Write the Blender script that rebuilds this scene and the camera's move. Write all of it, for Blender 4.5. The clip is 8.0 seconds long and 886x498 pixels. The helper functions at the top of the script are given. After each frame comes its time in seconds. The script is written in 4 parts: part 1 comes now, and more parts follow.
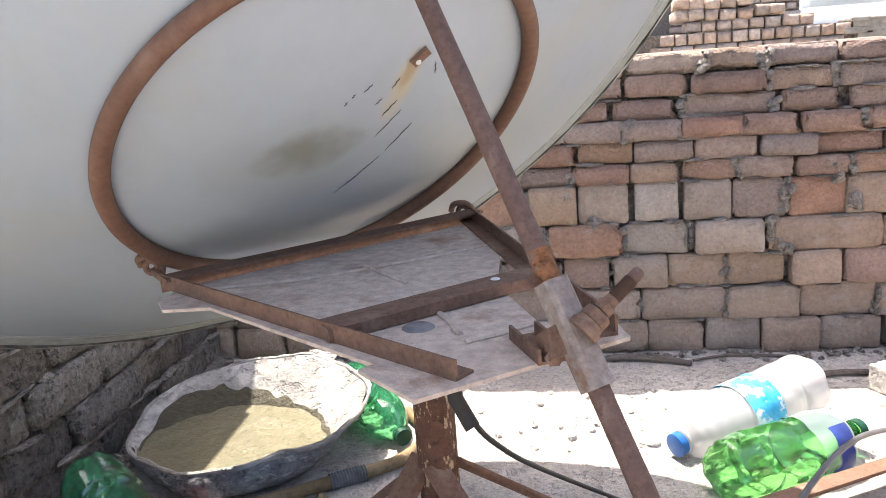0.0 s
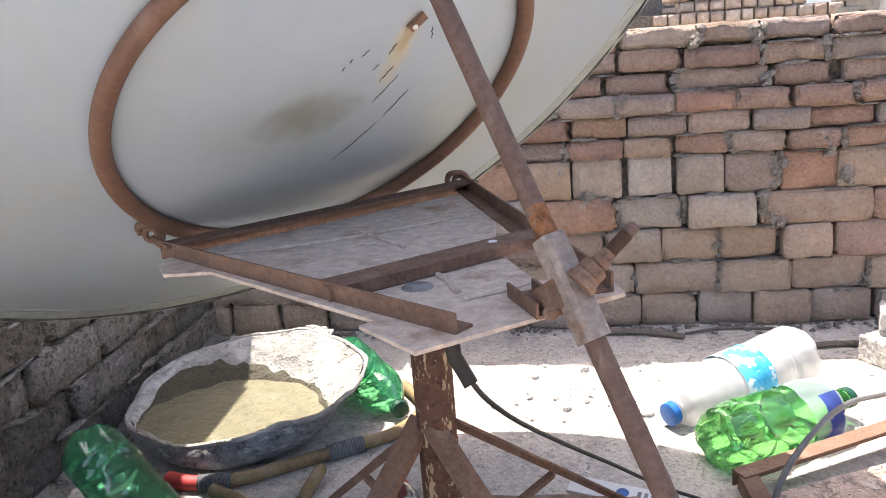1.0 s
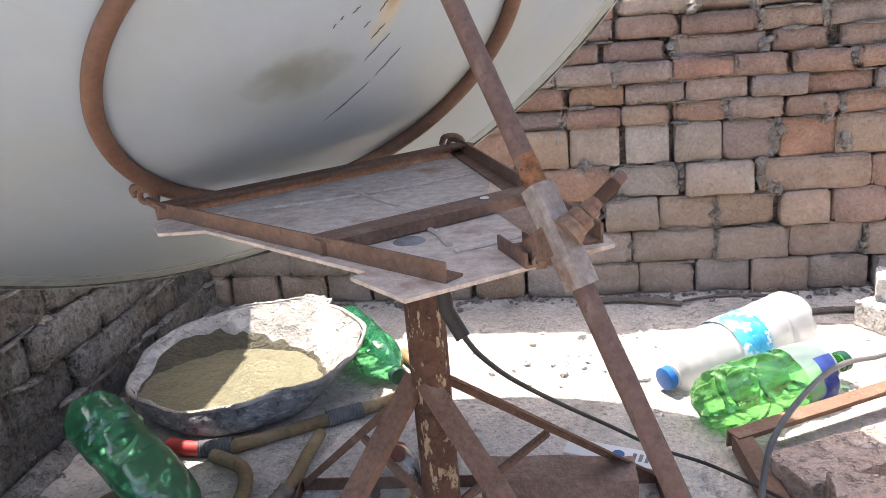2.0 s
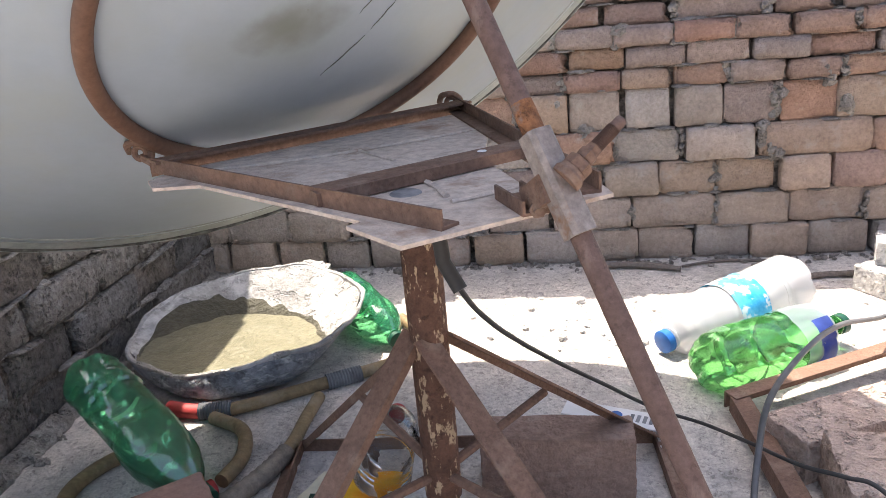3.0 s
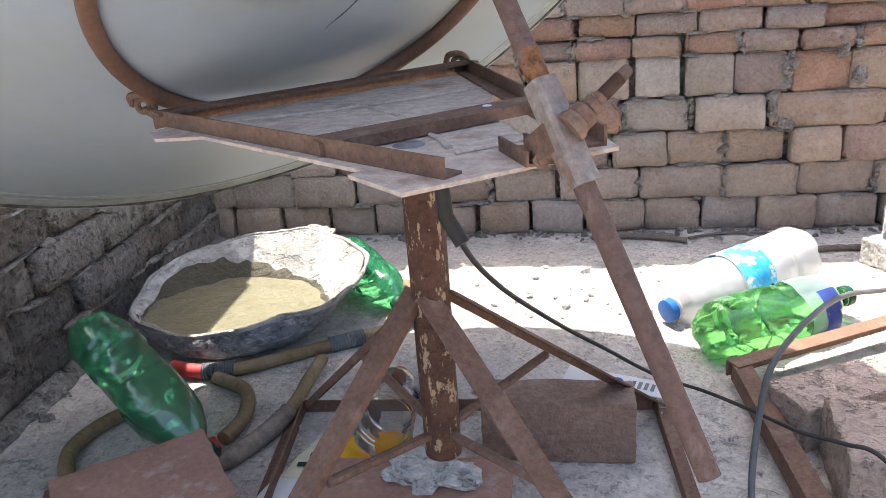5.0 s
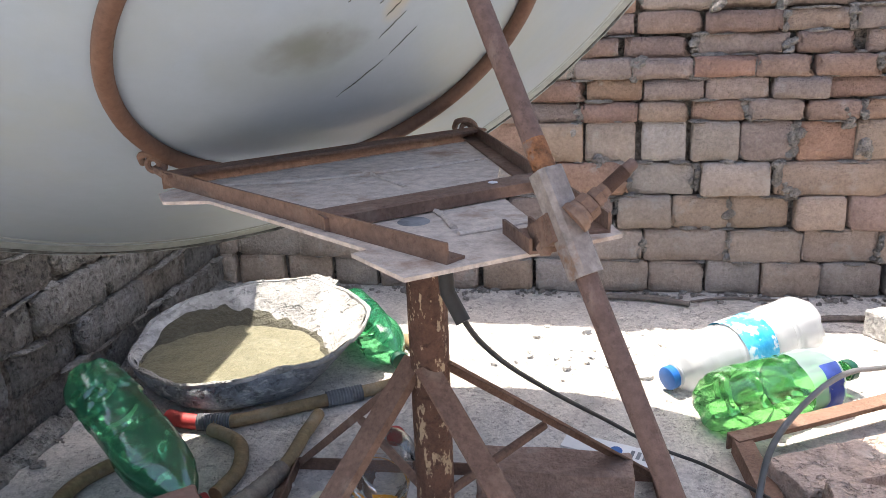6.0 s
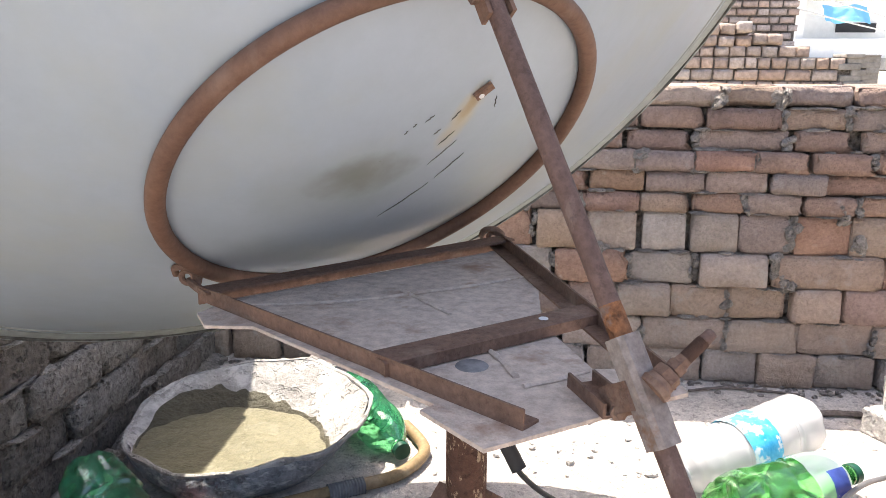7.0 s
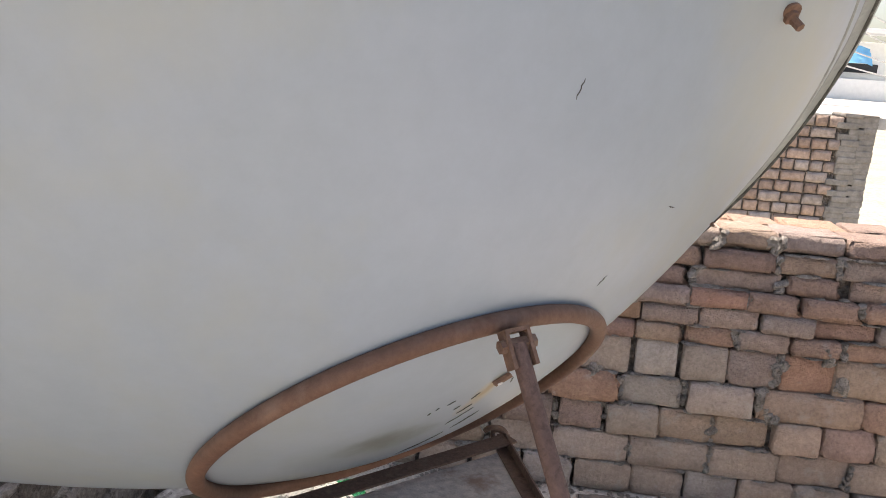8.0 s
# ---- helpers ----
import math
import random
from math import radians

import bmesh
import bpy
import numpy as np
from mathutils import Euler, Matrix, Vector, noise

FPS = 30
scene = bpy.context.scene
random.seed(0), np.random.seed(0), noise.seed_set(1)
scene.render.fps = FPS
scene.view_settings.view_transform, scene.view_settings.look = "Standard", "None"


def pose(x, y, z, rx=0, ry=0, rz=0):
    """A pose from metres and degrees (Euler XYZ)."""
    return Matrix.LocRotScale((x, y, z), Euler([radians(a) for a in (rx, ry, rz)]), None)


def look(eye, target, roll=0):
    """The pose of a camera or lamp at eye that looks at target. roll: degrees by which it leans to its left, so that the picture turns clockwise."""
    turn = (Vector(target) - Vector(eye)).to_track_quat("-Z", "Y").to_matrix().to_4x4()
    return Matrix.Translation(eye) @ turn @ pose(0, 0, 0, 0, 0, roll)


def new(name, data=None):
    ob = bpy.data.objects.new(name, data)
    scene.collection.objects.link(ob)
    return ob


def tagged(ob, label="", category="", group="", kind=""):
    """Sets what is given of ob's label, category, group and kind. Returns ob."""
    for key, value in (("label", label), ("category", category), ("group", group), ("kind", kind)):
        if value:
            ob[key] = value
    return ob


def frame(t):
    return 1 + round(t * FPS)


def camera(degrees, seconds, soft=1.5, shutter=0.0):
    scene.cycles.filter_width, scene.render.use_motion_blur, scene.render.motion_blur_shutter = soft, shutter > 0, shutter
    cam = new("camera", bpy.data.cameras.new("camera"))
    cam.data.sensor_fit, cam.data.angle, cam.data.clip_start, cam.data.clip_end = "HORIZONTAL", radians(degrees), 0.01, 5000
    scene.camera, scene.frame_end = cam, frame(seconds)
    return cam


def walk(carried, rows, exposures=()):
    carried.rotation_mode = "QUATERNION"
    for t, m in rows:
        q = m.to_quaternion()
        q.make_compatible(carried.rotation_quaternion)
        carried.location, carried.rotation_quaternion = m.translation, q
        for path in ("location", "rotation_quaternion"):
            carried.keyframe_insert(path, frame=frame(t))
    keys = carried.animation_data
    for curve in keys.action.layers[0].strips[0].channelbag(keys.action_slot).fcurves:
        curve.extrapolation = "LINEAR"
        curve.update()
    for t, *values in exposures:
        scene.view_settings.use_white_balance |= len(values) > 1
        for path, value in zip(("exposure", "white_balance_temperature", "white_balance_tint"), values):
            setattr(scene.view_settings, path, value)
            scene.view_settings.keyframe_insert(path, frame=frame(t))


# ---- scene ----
# Plan units: everything below is drawn on a plan whose unit is U metres.
U = 0.63
cam = camera(60.4, 8.0, soft=0.8)
PATH = [
    (0, (0.234, -0.269, 1.299), (-0.061, 1.649, 0.813), -4.2),
    (0.5, (0.229, -0.283, 1.285), (-0.056, 1.631, 0.781), -4.3),
    (1, (0.228, -0.295, 1.272), (-0.051, 1.614, 0.743), -4.4),
    (2.5, (0.246, -0.311, 1.225), (-0.041, 1.57, 0.607), -5.0),
    (3, (0.243, -0.31, 1.209), (-0.043, 1.558, 0.556), -5.0),
    (3.5, (0.239, -0.311, 1.186), (-0.049, 1.546, 0.499), -5.1),
    (4, (0.241, -0.31, 1.169), (-0.056, 1.533, 0.45), -5.2),
    (4.2, (0.241, -0.315, 1.168), (-0.058, 1.522, 0.436), -5.1),
    (5.5, (0.25, -0.308, 1.195), (-0.061, 1.549, 0.52), -3.3),
    (6, (0.249, -0.297, 1.225), (-0.064, 1.582, 0.616), -2.1),
    (6.5, (0.206, -0.292, 1.274), (-0.082, 1.613, 0.736), -1.1),
    (7, (0.119, -0.269, 1.353), (-0.121, 1.657, 0.868), 0.3),
    (7.5, (0.063, -0.249, 1.512), (-0.149, 1.689, 1.067), 1.9),
    (8, (0.048, -0.274, 1.837), (-0.17, 1.655, 1.359), 4.3),
]
walk(cam, [(t, look(Vector(eye) * U, Vector(target) * U, roll)) for t, eye, target, roll in PATH],
     exposures=[(0.0, 1.5, 6950, 13), (1.2, 1.5, 6950, 13), (3.5, 1.5, 6850, 12), (5.5, 1.48, 6700, 10), (6.5, 1.45, 6700, 10), (7.0, 1.44, 6900, 12), (7.5, 1.42, 7050, 12), (7.8, 1.24, 7150, 12), (8.0, 0.96, 7200, 12)])

# ---- light ----
SUN_TO = Vector((-0.27, 0.318, 1.0)).normalized()
SUN_EL = math.asin(SUN_TO.z)
SUN_AZ = math.atan2(SUN_TO.x, SUN_TO.y)
world = bpy.data.worlds.new("world")
scene.world = world
world.use_nodes = True
wn = world.node_tree
sky = wn.nodes.new("ShaderNodeTexSky")
sky.sky_type, sky.sun_disc = "NISHITA", False
sky.sun_elevation, sky.sun_rotation = SUN_EL, SUN_AZ
sky.air_density, sky.dust_density = 1.0, 4.0
wn.nodes["Background"].inputs["Strength"].default_value = 0.15
wn.links.new(sky.outputs["Color"], wn.nodes["Background"].inputs["Color"])
sun_data = bpy.data.lights.new("sun", "SUN")
sun_data.energy, sun_data.angle, sun_data.color = 5.0, radians(0.6), (1.0, 0.95, 0.86)
sun = new("sun", sun_data)
sun.matrix_world = look(SUN_TO * 20, (0, 0, 0))


# ---- materials ----
def mat(name, base, second=None, scale=6.0, rough=0.8, metal=0.0, bump=0.3, fine=60.0, fine_amount=0.35,
        third=None, third_scale=3.0, third_at=(0.5, 0.62), vary=0.0, spec=0.3,
        stretch=(1, 1, 1), deep=0.006, pits=0.0, tints=()):
    """Two-scale mottled material: base and second mixed by a wide noise, darkened and lightened by a fine one,
    third laid over in patches with a shape of their own; vary and tints: brightness and colour change from piece to piece."""
    m = bpy.data.materials.new(name)
    m.use_nodes = True
    nt = m.node_tree
    n, link = nt.nodes, nt.links.new
    bsdf = n["Principled BSDF"]
    bsdf.inputs["Roughness"].default_value = rough
    bsdf.inputs["Metallic"].default_value = metal
    bsdf.inputs["Specular IOR Level"].default_value = spec
    tc = n.new("ShaderNodeTexCoord")
    info = n.new("ShaderNodeObjectInfo")
    shift = n.new("ShaderNodeVectorMath")
    shift.operation = "MULTIPLY_ADD"
    shift.inputs[1].default_value = (1, 1, 1)
    spread = n.new("ShaderNodeMath")
    spread.operation, spread.inputs[1].default_value = "MULTIPLY", 37.0
    link(info.outputs["Random"], spread.inputs[0])
    geo = n.new("ShaderNodeNewGeometry")
    link(geo.outputs["Position"], shift.inputs[0])
    link(spread.outputs[0], shift.inputs[2])

    def noise_tex(sc, detail=6.0, r=0.6, drawn=None):
        t = n.new("ShaderNodeTexNoise")
        t.inputs["Scale"].default_value, t.inputs["Detail"].default_value, t.inputs["Roughness"].default_value = sc, detail, r
        if drawn:
            st = n.new("ShaderNodeVectorMath")
            st.operation, st.inputs[1].default_value = "MULTIPLY", drawn
            link(shift.outputs[0], st.inputs[0])
            link(st.outputs[0], t.inputs["Vector"])
        else:
            link(shift.outputs[0], t.inputs["Vector"])
        return t.outputs["Fac"]

    def ramp(fac, a, b):
        r = n.new("ShaderNodeMapRange")
        r.inputs["From Min"].default_value, r.inputs["From Max"].default_value = a, b
        link(fac, r.inputs["Value"])
        return r.outputs["Result"]

    def mix(fac, a, b, kind="MIX"):
        x = n.new("ShaderNodeMix")
        x.data_type, x.blend_type = "RGBA", kind
        if fac is not None:
            if isinstance(fac, float):
                x.inputs["Factor"].default_value = fac
            else:
                link(fac, x.inputs["Factor"])
        for sock, v in (("A", a), ("B", b)):
            k = [i for i in x.inputs if i.name == sock and i.type == "RGBA"][0]
            if isinstance(v, tuple):
                k.default_value = (*v, 1)
            else:
                link(v, k)
        return [o for o in x.outputs if o.type == "RGBA"][0]

    wide = noise_tex(scale, 5.0)
    col = mix(ramp(wide, 0.35, 0.65), base, second or tuple(c * 0.7 for c in base))
    grain = noise_tex(fine, 4.0, 0.7)
    g = n.new("ShaderNodeMapRange")
    g.inputs["From Min"].default_value, g.inputs["From Max"].default_value = 0.3, 0.7
    g.inputs["To Min"].default_value, g.inputs["To Max"].default_value = 1 - fine_amount, 1 + fine_amount * 0.6
    link(grain, g.inputs["Value"])
    scaled = n.new("ShaderNodeVectorMath")
    scaled.operation = "SCALE"
    link(col, scaled.inputs[0])
    link(g.outputs["Result"], scaled.inputs["Scale"])
    col = scaled.outputs[0]
    if third:
        col = mix(ramp(noise_tex(third_scale, 7.0, 0.65, stretch), *third_at), col, third)
    hollow = None
    if pits:
        hollow = ramp(noise_tex(fine * 0.55, 3.0, 0.75), 0.44, 0.36)
        soft_pits = n.new("ShaderNodeMath")
        soft_pits.operation, soft_pits.inputs[1].default_value = "MULTIPLY", pits
        link(hollow, soft_pits.inputs[0])
        col = mix(soft_pits.outputs[0], col, tuple(c * 0.3 for c in base))
    if tints:
        spin = n.new("ShaderNodeMath")
        spin.operation, spin.inputs[1].default_value = "MULTIPLY", 13.7
        link(info.outputs["Random"], spin.inputs[0])
        part_of = n.new("ShaderNodeMath")
        part_of.operation = "FRACT"
        link(spin.outputs[0], part_of.inputs[0])
        cr = n.new("ShaderNodeValToRGB")
        cr.color_ramp.interpolation = "CONSTANT"
        while len(cr.color_ramp.elements) < len(tints):
            cr.color_ramp.elements.new(1.0)
        for k, tint in enumerate(tints):
            cr.color_ramp.elements[k].position = k / len(tints)
            cr.color_ramp.elements[k].color = (*tint, 1)
        link(part_of.outputs[0], cr.inputs["Fac"])
        col = mix(1.0, col, cr.outputs["Color"], "MULTIPLY")
    if vary:
        v = n.new("ShaderNodeMapRange")
        v.inputs["To Min"].default_value, v.inputs["To Max"].default_value = 1 - vary, 1 + vary
        link(info.outputs["Random"], v.inputs["Value"])
        hsv = n.new("ShaderNodeHueSaturation")
        link(v.outputs["Result"], hsv.inputs["Value"])
        w = n.new("ShaderNodeMath")
        w.operation, w.inputs[1].default_value = "MULTIPLY", 7.31
        link(info.outputs["Random"], w.inputs[0])
        fr = n.new("ShaderNodeMath")
        fr.operation = "FRACT"
        link(w.outputs[0], fr.inputs[0])
        sat = n.new("ShaderNodeMapRange")
        sat.inputs["To Min"].default_value, sat.inputs["To Max"].default_value = 0.5, 1.02
        link(fr.outputs[0], sat.inputs["Value"])
        link(sat.outputs["Result"], hsv.inputs["Saturation"])
        link(col, hsv.inputs["Color"])
        col = hsv.outputs["Color"]
    link(col, bsdf.inputs["Base Color"])
    if bump:
        add = n.new("ShaderNodeMath")
        add.operation = "MULTIPLY_ADD"
        add.inputs[1].default_value = 2.0
        link(wide, add.inputs[0])
        link(grain, add.inputs[2])
        height = add.outputs[0]
        if hollow is not None:
            sunk = n.new("ShaderNodeMath")
            sunk.operation, sunk.inputs[1].default_value = "MULTIPLY_ADD", -1.0
            link(hollow, sunk.inputs[0])
            link(height, sunk.inputs[2])
            height = sunk.outputs[0]
        bp = n.new("ShaderNodeBump")
        bp.inputs["Strength"].default_value, bp.inputs["Distance"].default_value = bump, deep
        link(height, bp.inputs["Height"])
        link(bp.outputs["Normal"], bsdf.inputs["Normal"])
    return m


def clear_plastic(name, tint, gloss=0.05, cloud=0.0, cloud_colour=(0.8, 0.8, 0.8), ior=1.5):
    """Thin blown plastic: tinted see-through film with a glossy skin and a little milkiness."""
    m = bpy.data.materials.new(name)
    m.use_nodes = True
    nt = m.node_tree
    n, link = nt.nodes, nt.links.new
    n.remove(n["Principled BSDF"])
    thin = n.new("ShaderNodeBsdfTransparent")
    thin.inputs["Color"].default_value = (*tint, 1)
    skin = n.new("ShaderNodeBsdfGlossy")
    skin.inputs["Roughness"].default_value = gloss
    milky = n.new("ShaderNodeBsdfTranslucent")
    milky.inputs["Color"].default_value = (*cloud_colour, 1)
    dif = n.new("ShaderNodeBsdfDiffuse")
    dif.inputs["Color"].default_value = (*cloud_colour, 1)
    both = n.new("ShaderNodeMixShader")
    link(milky.outputs[0], both.inputs[1])
    link(dif.outputs[0], both.inputs[2])
    body = n.new("ShaderNodeMixShader")
    body.inputs[0].default_value = cloud
    link(thin.outputs[0], body.inputs[1])
    link(both.outputs[0], body.inputs[2])
    tex = n.new("ShaderNodeTexNoise")
    tex.inputs["Scale"].default_value, tex.inputs["Detail"].default_value = 45.0, 3.0
    bp = n.new("ShaderNodeBump")
    bp.inputs["Strength"].default_value, bp.inputs["Distance"].default_value = 0.2, 0.002
    link(tex.outputs["Fac"], bp.inputs["Height"])
    link(bp.outputs["Normal"], skin.inputs["Normal"])
    fres = n.new("ShaderNodeFresnel")
    fres.inputs["IOR"].default_value = ior
    link(bp.outputs["Normal"], fres.inputs["Normal"])
    top = n.new("ShaderNodeMixShader")
    link(fres.outputs[0], top.inputs[0])
    link(body.outputs[0], top.inputs[1])
    link(skin.outputs[0], top.inputs[2])
    link(top.outputs[0], n["Material Output"].inputs["Surface"])
    return m


BRICK = mat("old_brick", (0.4, 0.262, 0.2), (0.32, 0.205, 0.155), 16, 0.94, bump=1.0, fine=110, fine_amount=0.24, third=(0.45, 0.37, 0.32), third_scale=20, third_at=(0.6, 0.74), vary=0.14, deep=0.009, tints=((1.0, 0.97, 0.95), (0.92, 0.9, 0.96), (1.0, 0.95, 1.0), (1.0, 0.98, 0.88), (0.84, 0.87, 0.95), (0.88, 0.84, 0.86), (1.0, 0.93, 0.9)))
BRICK_GREY = mat("dusty_block", (0.46, 0.35, 0.277), (0.38, 0.285, 0.223), 14, 0.95, bump=1.0, fine=105, fine_amount=0.22, third=(0.45, 0.39, 0.34), third_scale=18, third_at=(0.56, 0.72), vary=0.11, deep=0.009, tints=((1.0, 1.0, 1.0), (1.0, 0.95, 0.9), (0.95, 0.94, 0.94), (1.0, 0.97, 0.98)))
MORTAR = mat("mud_mortar", (0.3, 0.265, 0.24), (0.14, 0.115, 0.095), 40, 0.95, bump=1.0, fine=110, fine_amount=0.5, deep=0.015, pits=0.5)
SIDE_BRICK = mat("rendered_block", (0.27, 0.236, 0.208), (0.18, 0.155, 0.135), 9, 0.95, bump=1.0, fine=85, fine_amount=0.4, third=(0.36, 0.335, 0.31), third_scale=7, third_at=(0.54, 0.68), vary=0.2, deep=0.018, pits=0.5)
CONCRETE = mat("dusty_concrete", (0.7, 0.645, 0.595), (0.6, 0.55, 0.505), 7, 0.92, bump=0.8, fine=130, fine_amount=0.3, third=(0.45, 0.415, 0.385), third_scale=9, third_at=(0.55, 0.67), deep=0.009, pits=0.4)
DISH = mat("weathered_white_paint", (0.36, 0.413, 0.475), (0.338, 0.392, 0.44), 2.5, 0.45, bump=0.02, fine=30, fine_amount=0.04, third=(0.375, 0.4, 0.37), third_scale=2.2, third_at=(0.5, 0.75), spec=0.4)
RUST = mat("rusted_steel", (0.225, 0.134, 0.096), (0.175, 0.104, 0.075), 18, 0.75, 0.1, bump=0.3, fine=160, fine_amount=0.3, third=(0.33, 0.24, 0.185), third_scale=14, third_at=(0.56, 0.78), pits=0.25)
RUST_TUBE = mat("brown_primer_tube", (0.19, 0.105, 0.072), (0.15, 0.082, 0.058), 10, 0.62, 0.05, bump=0.15, fine=130, fine_amount=0.2, third=(0.25, 0.165, 0.125), third_scale=14, third_at=(0.55, 0.75), stretch=(1, 1, 0.3))
PLATE = mat("dusty_sheet_steel", (0.62, 0.515, 0.44), (0.54, 0.44, 0.372), 9, 0.85, 0.0, bump=0.7, fine=80, fine_amount=0.3, third=(0.34, 0.225, 0.165), third_scale=16, third_at=(0.56, 0.72), spec=0.1, deep=0.006)
SLEEVE = mat("grey_painted_steel", (0.33, 0.29, 0.265), (0.25, 0.2, 0.175), 14, 0.6, 0.1, bump=0.3, fine=120, third=(0.22, 0.12, 0.075), third_scale=16, third_at=(0.58, 0.66))
POST = mat("flaking_cream_paint_on_rust", (0.15, 0.075, 0.05), (0.1, 0.052, 0.036), 25, 0.7, 0.1, bump=0.6, fine=140, third=(0.42, 0.31, 0.2), third_scale=85, third_at=(0.575, 0.6), stretch=(1, 1, 0.45), pits=0.4)
BOWL = mat("cement_crusted_rubber", (0.37, 0.36, 0.345), (0.285, 0.275, 0.264), 14, 0.92, bump=0.7, fine=70, fine_amount=0.25, third=(0.52, 0.505, 0.49), third_scale=11, deep=0.009, pits=0.25)
BOWL_OUT = mat("dusty_blue_black_rubber", (0.32, 0.335, 0.365), (0.2, 0.213, 0.235), 22, 0.7, bump=1.0, fine=90, third=(0.48, 0.49, 0.5), third_scale=34, third_at=(0.53, 0.66), stretch=(1, 1, 2.5), deep=0.009, pits=0.4)
SLURRY = mat("wet_cement_slurry", (0.19, 0.176, 0.115), (0.15, 0.14, 0.09), 14, 0.35, bump=0.5, fine=120, fine_amount=0.3, third=(0.24, 0.228, 0.165), third_scale=45, third_at=(0.58, 0.75), pits=0.2)
WET = mat("wet_dark_band", (0.095, 0.087, 0.06), (0.065, 0.06, 0.042), 14, 0.4, bump=0.8, fine=90, deep=0.012)
GREEN = clear_plastic("green_bottle_plastic", (0.5, 0.98, 0.67), 0.02, 0.16, (0.08, 0.9, 0.44), 2.1)
PALE_GREEN = clear_plastic("pale_green_bottle_plastic", (0.52, 0.95, 0.52), 0.03, 0.16, (0.14, 0.75, 0.2), 1.8)
CLEAR = clear_plastic("clear_bottle_plastic", (0.95, 0.95, 0.94), 0.05, 0.04)
WHITE_PL = clear_plastic("milky_white_plastic", (0.9, 0.92, 0.95), 0.15, 0.75, (0.85, 0.87, 0.9))
BLUE = mat("blue_plastic", (0.02, 0.13, 0.42), None, 8, 0.35, bump=0.05, fine_amount=0.1)
SKY_LABEL = mat("sky_blue_label", (0.02, 0.36, 0.68), (0.1, 0.5, 0.75), 30, 0.5, bump=0.1, fine_amount=0.1, third=(0.75, 0.82, 0.87), third_scale=26, third_at=(0.5, 0.56))
NAVY_LABEL = mat("navy_label", (0.05, 0.09, 0.36), (0.03, 0.05, 0.2), 14, 0.45, bump=0.1, fine_amount=0.1)
PALE_LABEL = clear_plastic("pale_label", (0.86, 0.93, 0.97), 0.1, 0.4, (0.72, 0.8, 0.9))
ORANGE_LABEL = mat("orange_label", (0.85, 0.3, 0.015), (0.85, 0.48, 0.04), 25, 0.5, bump=0.1, fine_amount=0.1, third=(0.85, 0.75, 0.5), third_scale=45, third_at=(0.6, 0.64))
CREAM = mat("cream_paper", (0.72, 0.67, 0.5), (0.62, 0.57, 0.42), 10, 0.7, bump=0.1, fine_amount=0.1)
PAPER = mat("white_card", (0.78, 0.78, 0.78), (0.7, 0.7, 0.7), 10, 0.6, bump=0.05, fine_amount=0.05)
RED = mat("red_rubber", (0.5, 0.06, 0.06), None, 14, 0.55, bump=0.2, fine_amount=0.2)
HOSE = mat("tan_rubber_hose", (0.29, 0.205, 0.11), (0.22, 0.155, 0.085), 10, 0.55, bump=0.25, fine=90, fine_amount=0.3, third=(0.34, 0.28, 0.2), third_scale=14, third_at=(0.55, 0.75))
CABLE = mat("black_cable", (0.028, 0.027, 0.028), (0.045, 0.043, 0.042), 10, 0.5, bump=0.1, fine_amount=0.2)
GREY_CABLE = mat("grey_cable", (0.13, 0.13, 0.14), (0.1, 0.1, 0.1), 10, 0.45, bump=0.1, fine_amount=0.2)
TAPE = mat("grey_binding", (0.17, 0.18, 0.2), (0.1, 0.1, 0.11), 20, 0.6, bump=0.3)
STONE = mat("rough_concrete_lump", (0.66, 0.64, 0.62), (0.57, 0.55, 0.53), 14, 0.95, bump=1.0, fine=90, deep=0.01, pits=0.25)
GREY_PLASTER = mat("far_grey_render", (0.34, 0.32, 0.3), (0.26, 0.24, 0.22), 1.2, 0.95, bump=0.5, fine=12)
FAR_BRICK = mat("far_brick", (0.46, 0.34, 0.275), (0.36, 0.26, 0.21), 3, 0.95, bump=0.3, fine=20, vary=0.16)
ROOF_WHITE = mat("sunlit_roof_screed", (0.6, 0.58, 0.55), (0.5, 0.48, 0.45), 0.8, 0.95, bump=0.2, fine=8)
# Near-white so that the shaded far walls carry glare and haze in their colour.
FAR_WHITE = mat("haze_paled_wall", (0.9, 0.9, 0.88), (0.85, 0.85, 0.83), 0.7, 0.9, bump=0.1, fine=6, fine_amount=0.06)
TARP = mat("blue_tarpaulin", (0.22, 0.55, 0.82), (0.15, 0.45, 0.75), 2, 0.6, bump=0.2, fine=8, fine_amount=0.15)
# Near-black colour that stands for the shade inside the far openings.
DARK = mat("painted_interior_shade", (0.06, 0.06, 0.065), None, 2, 0.8, bump=0.1)
WIRE = mat("white_wire", (0.6, 0.6, 0.6), None, 5, 0.6, bump=0.0)
EARTH = mat("dry_earth", (0.4, 0.36, 0.3), (0.3, 0.27, 0.22), 0.2, 0.95, bump=0.2, fine=3)


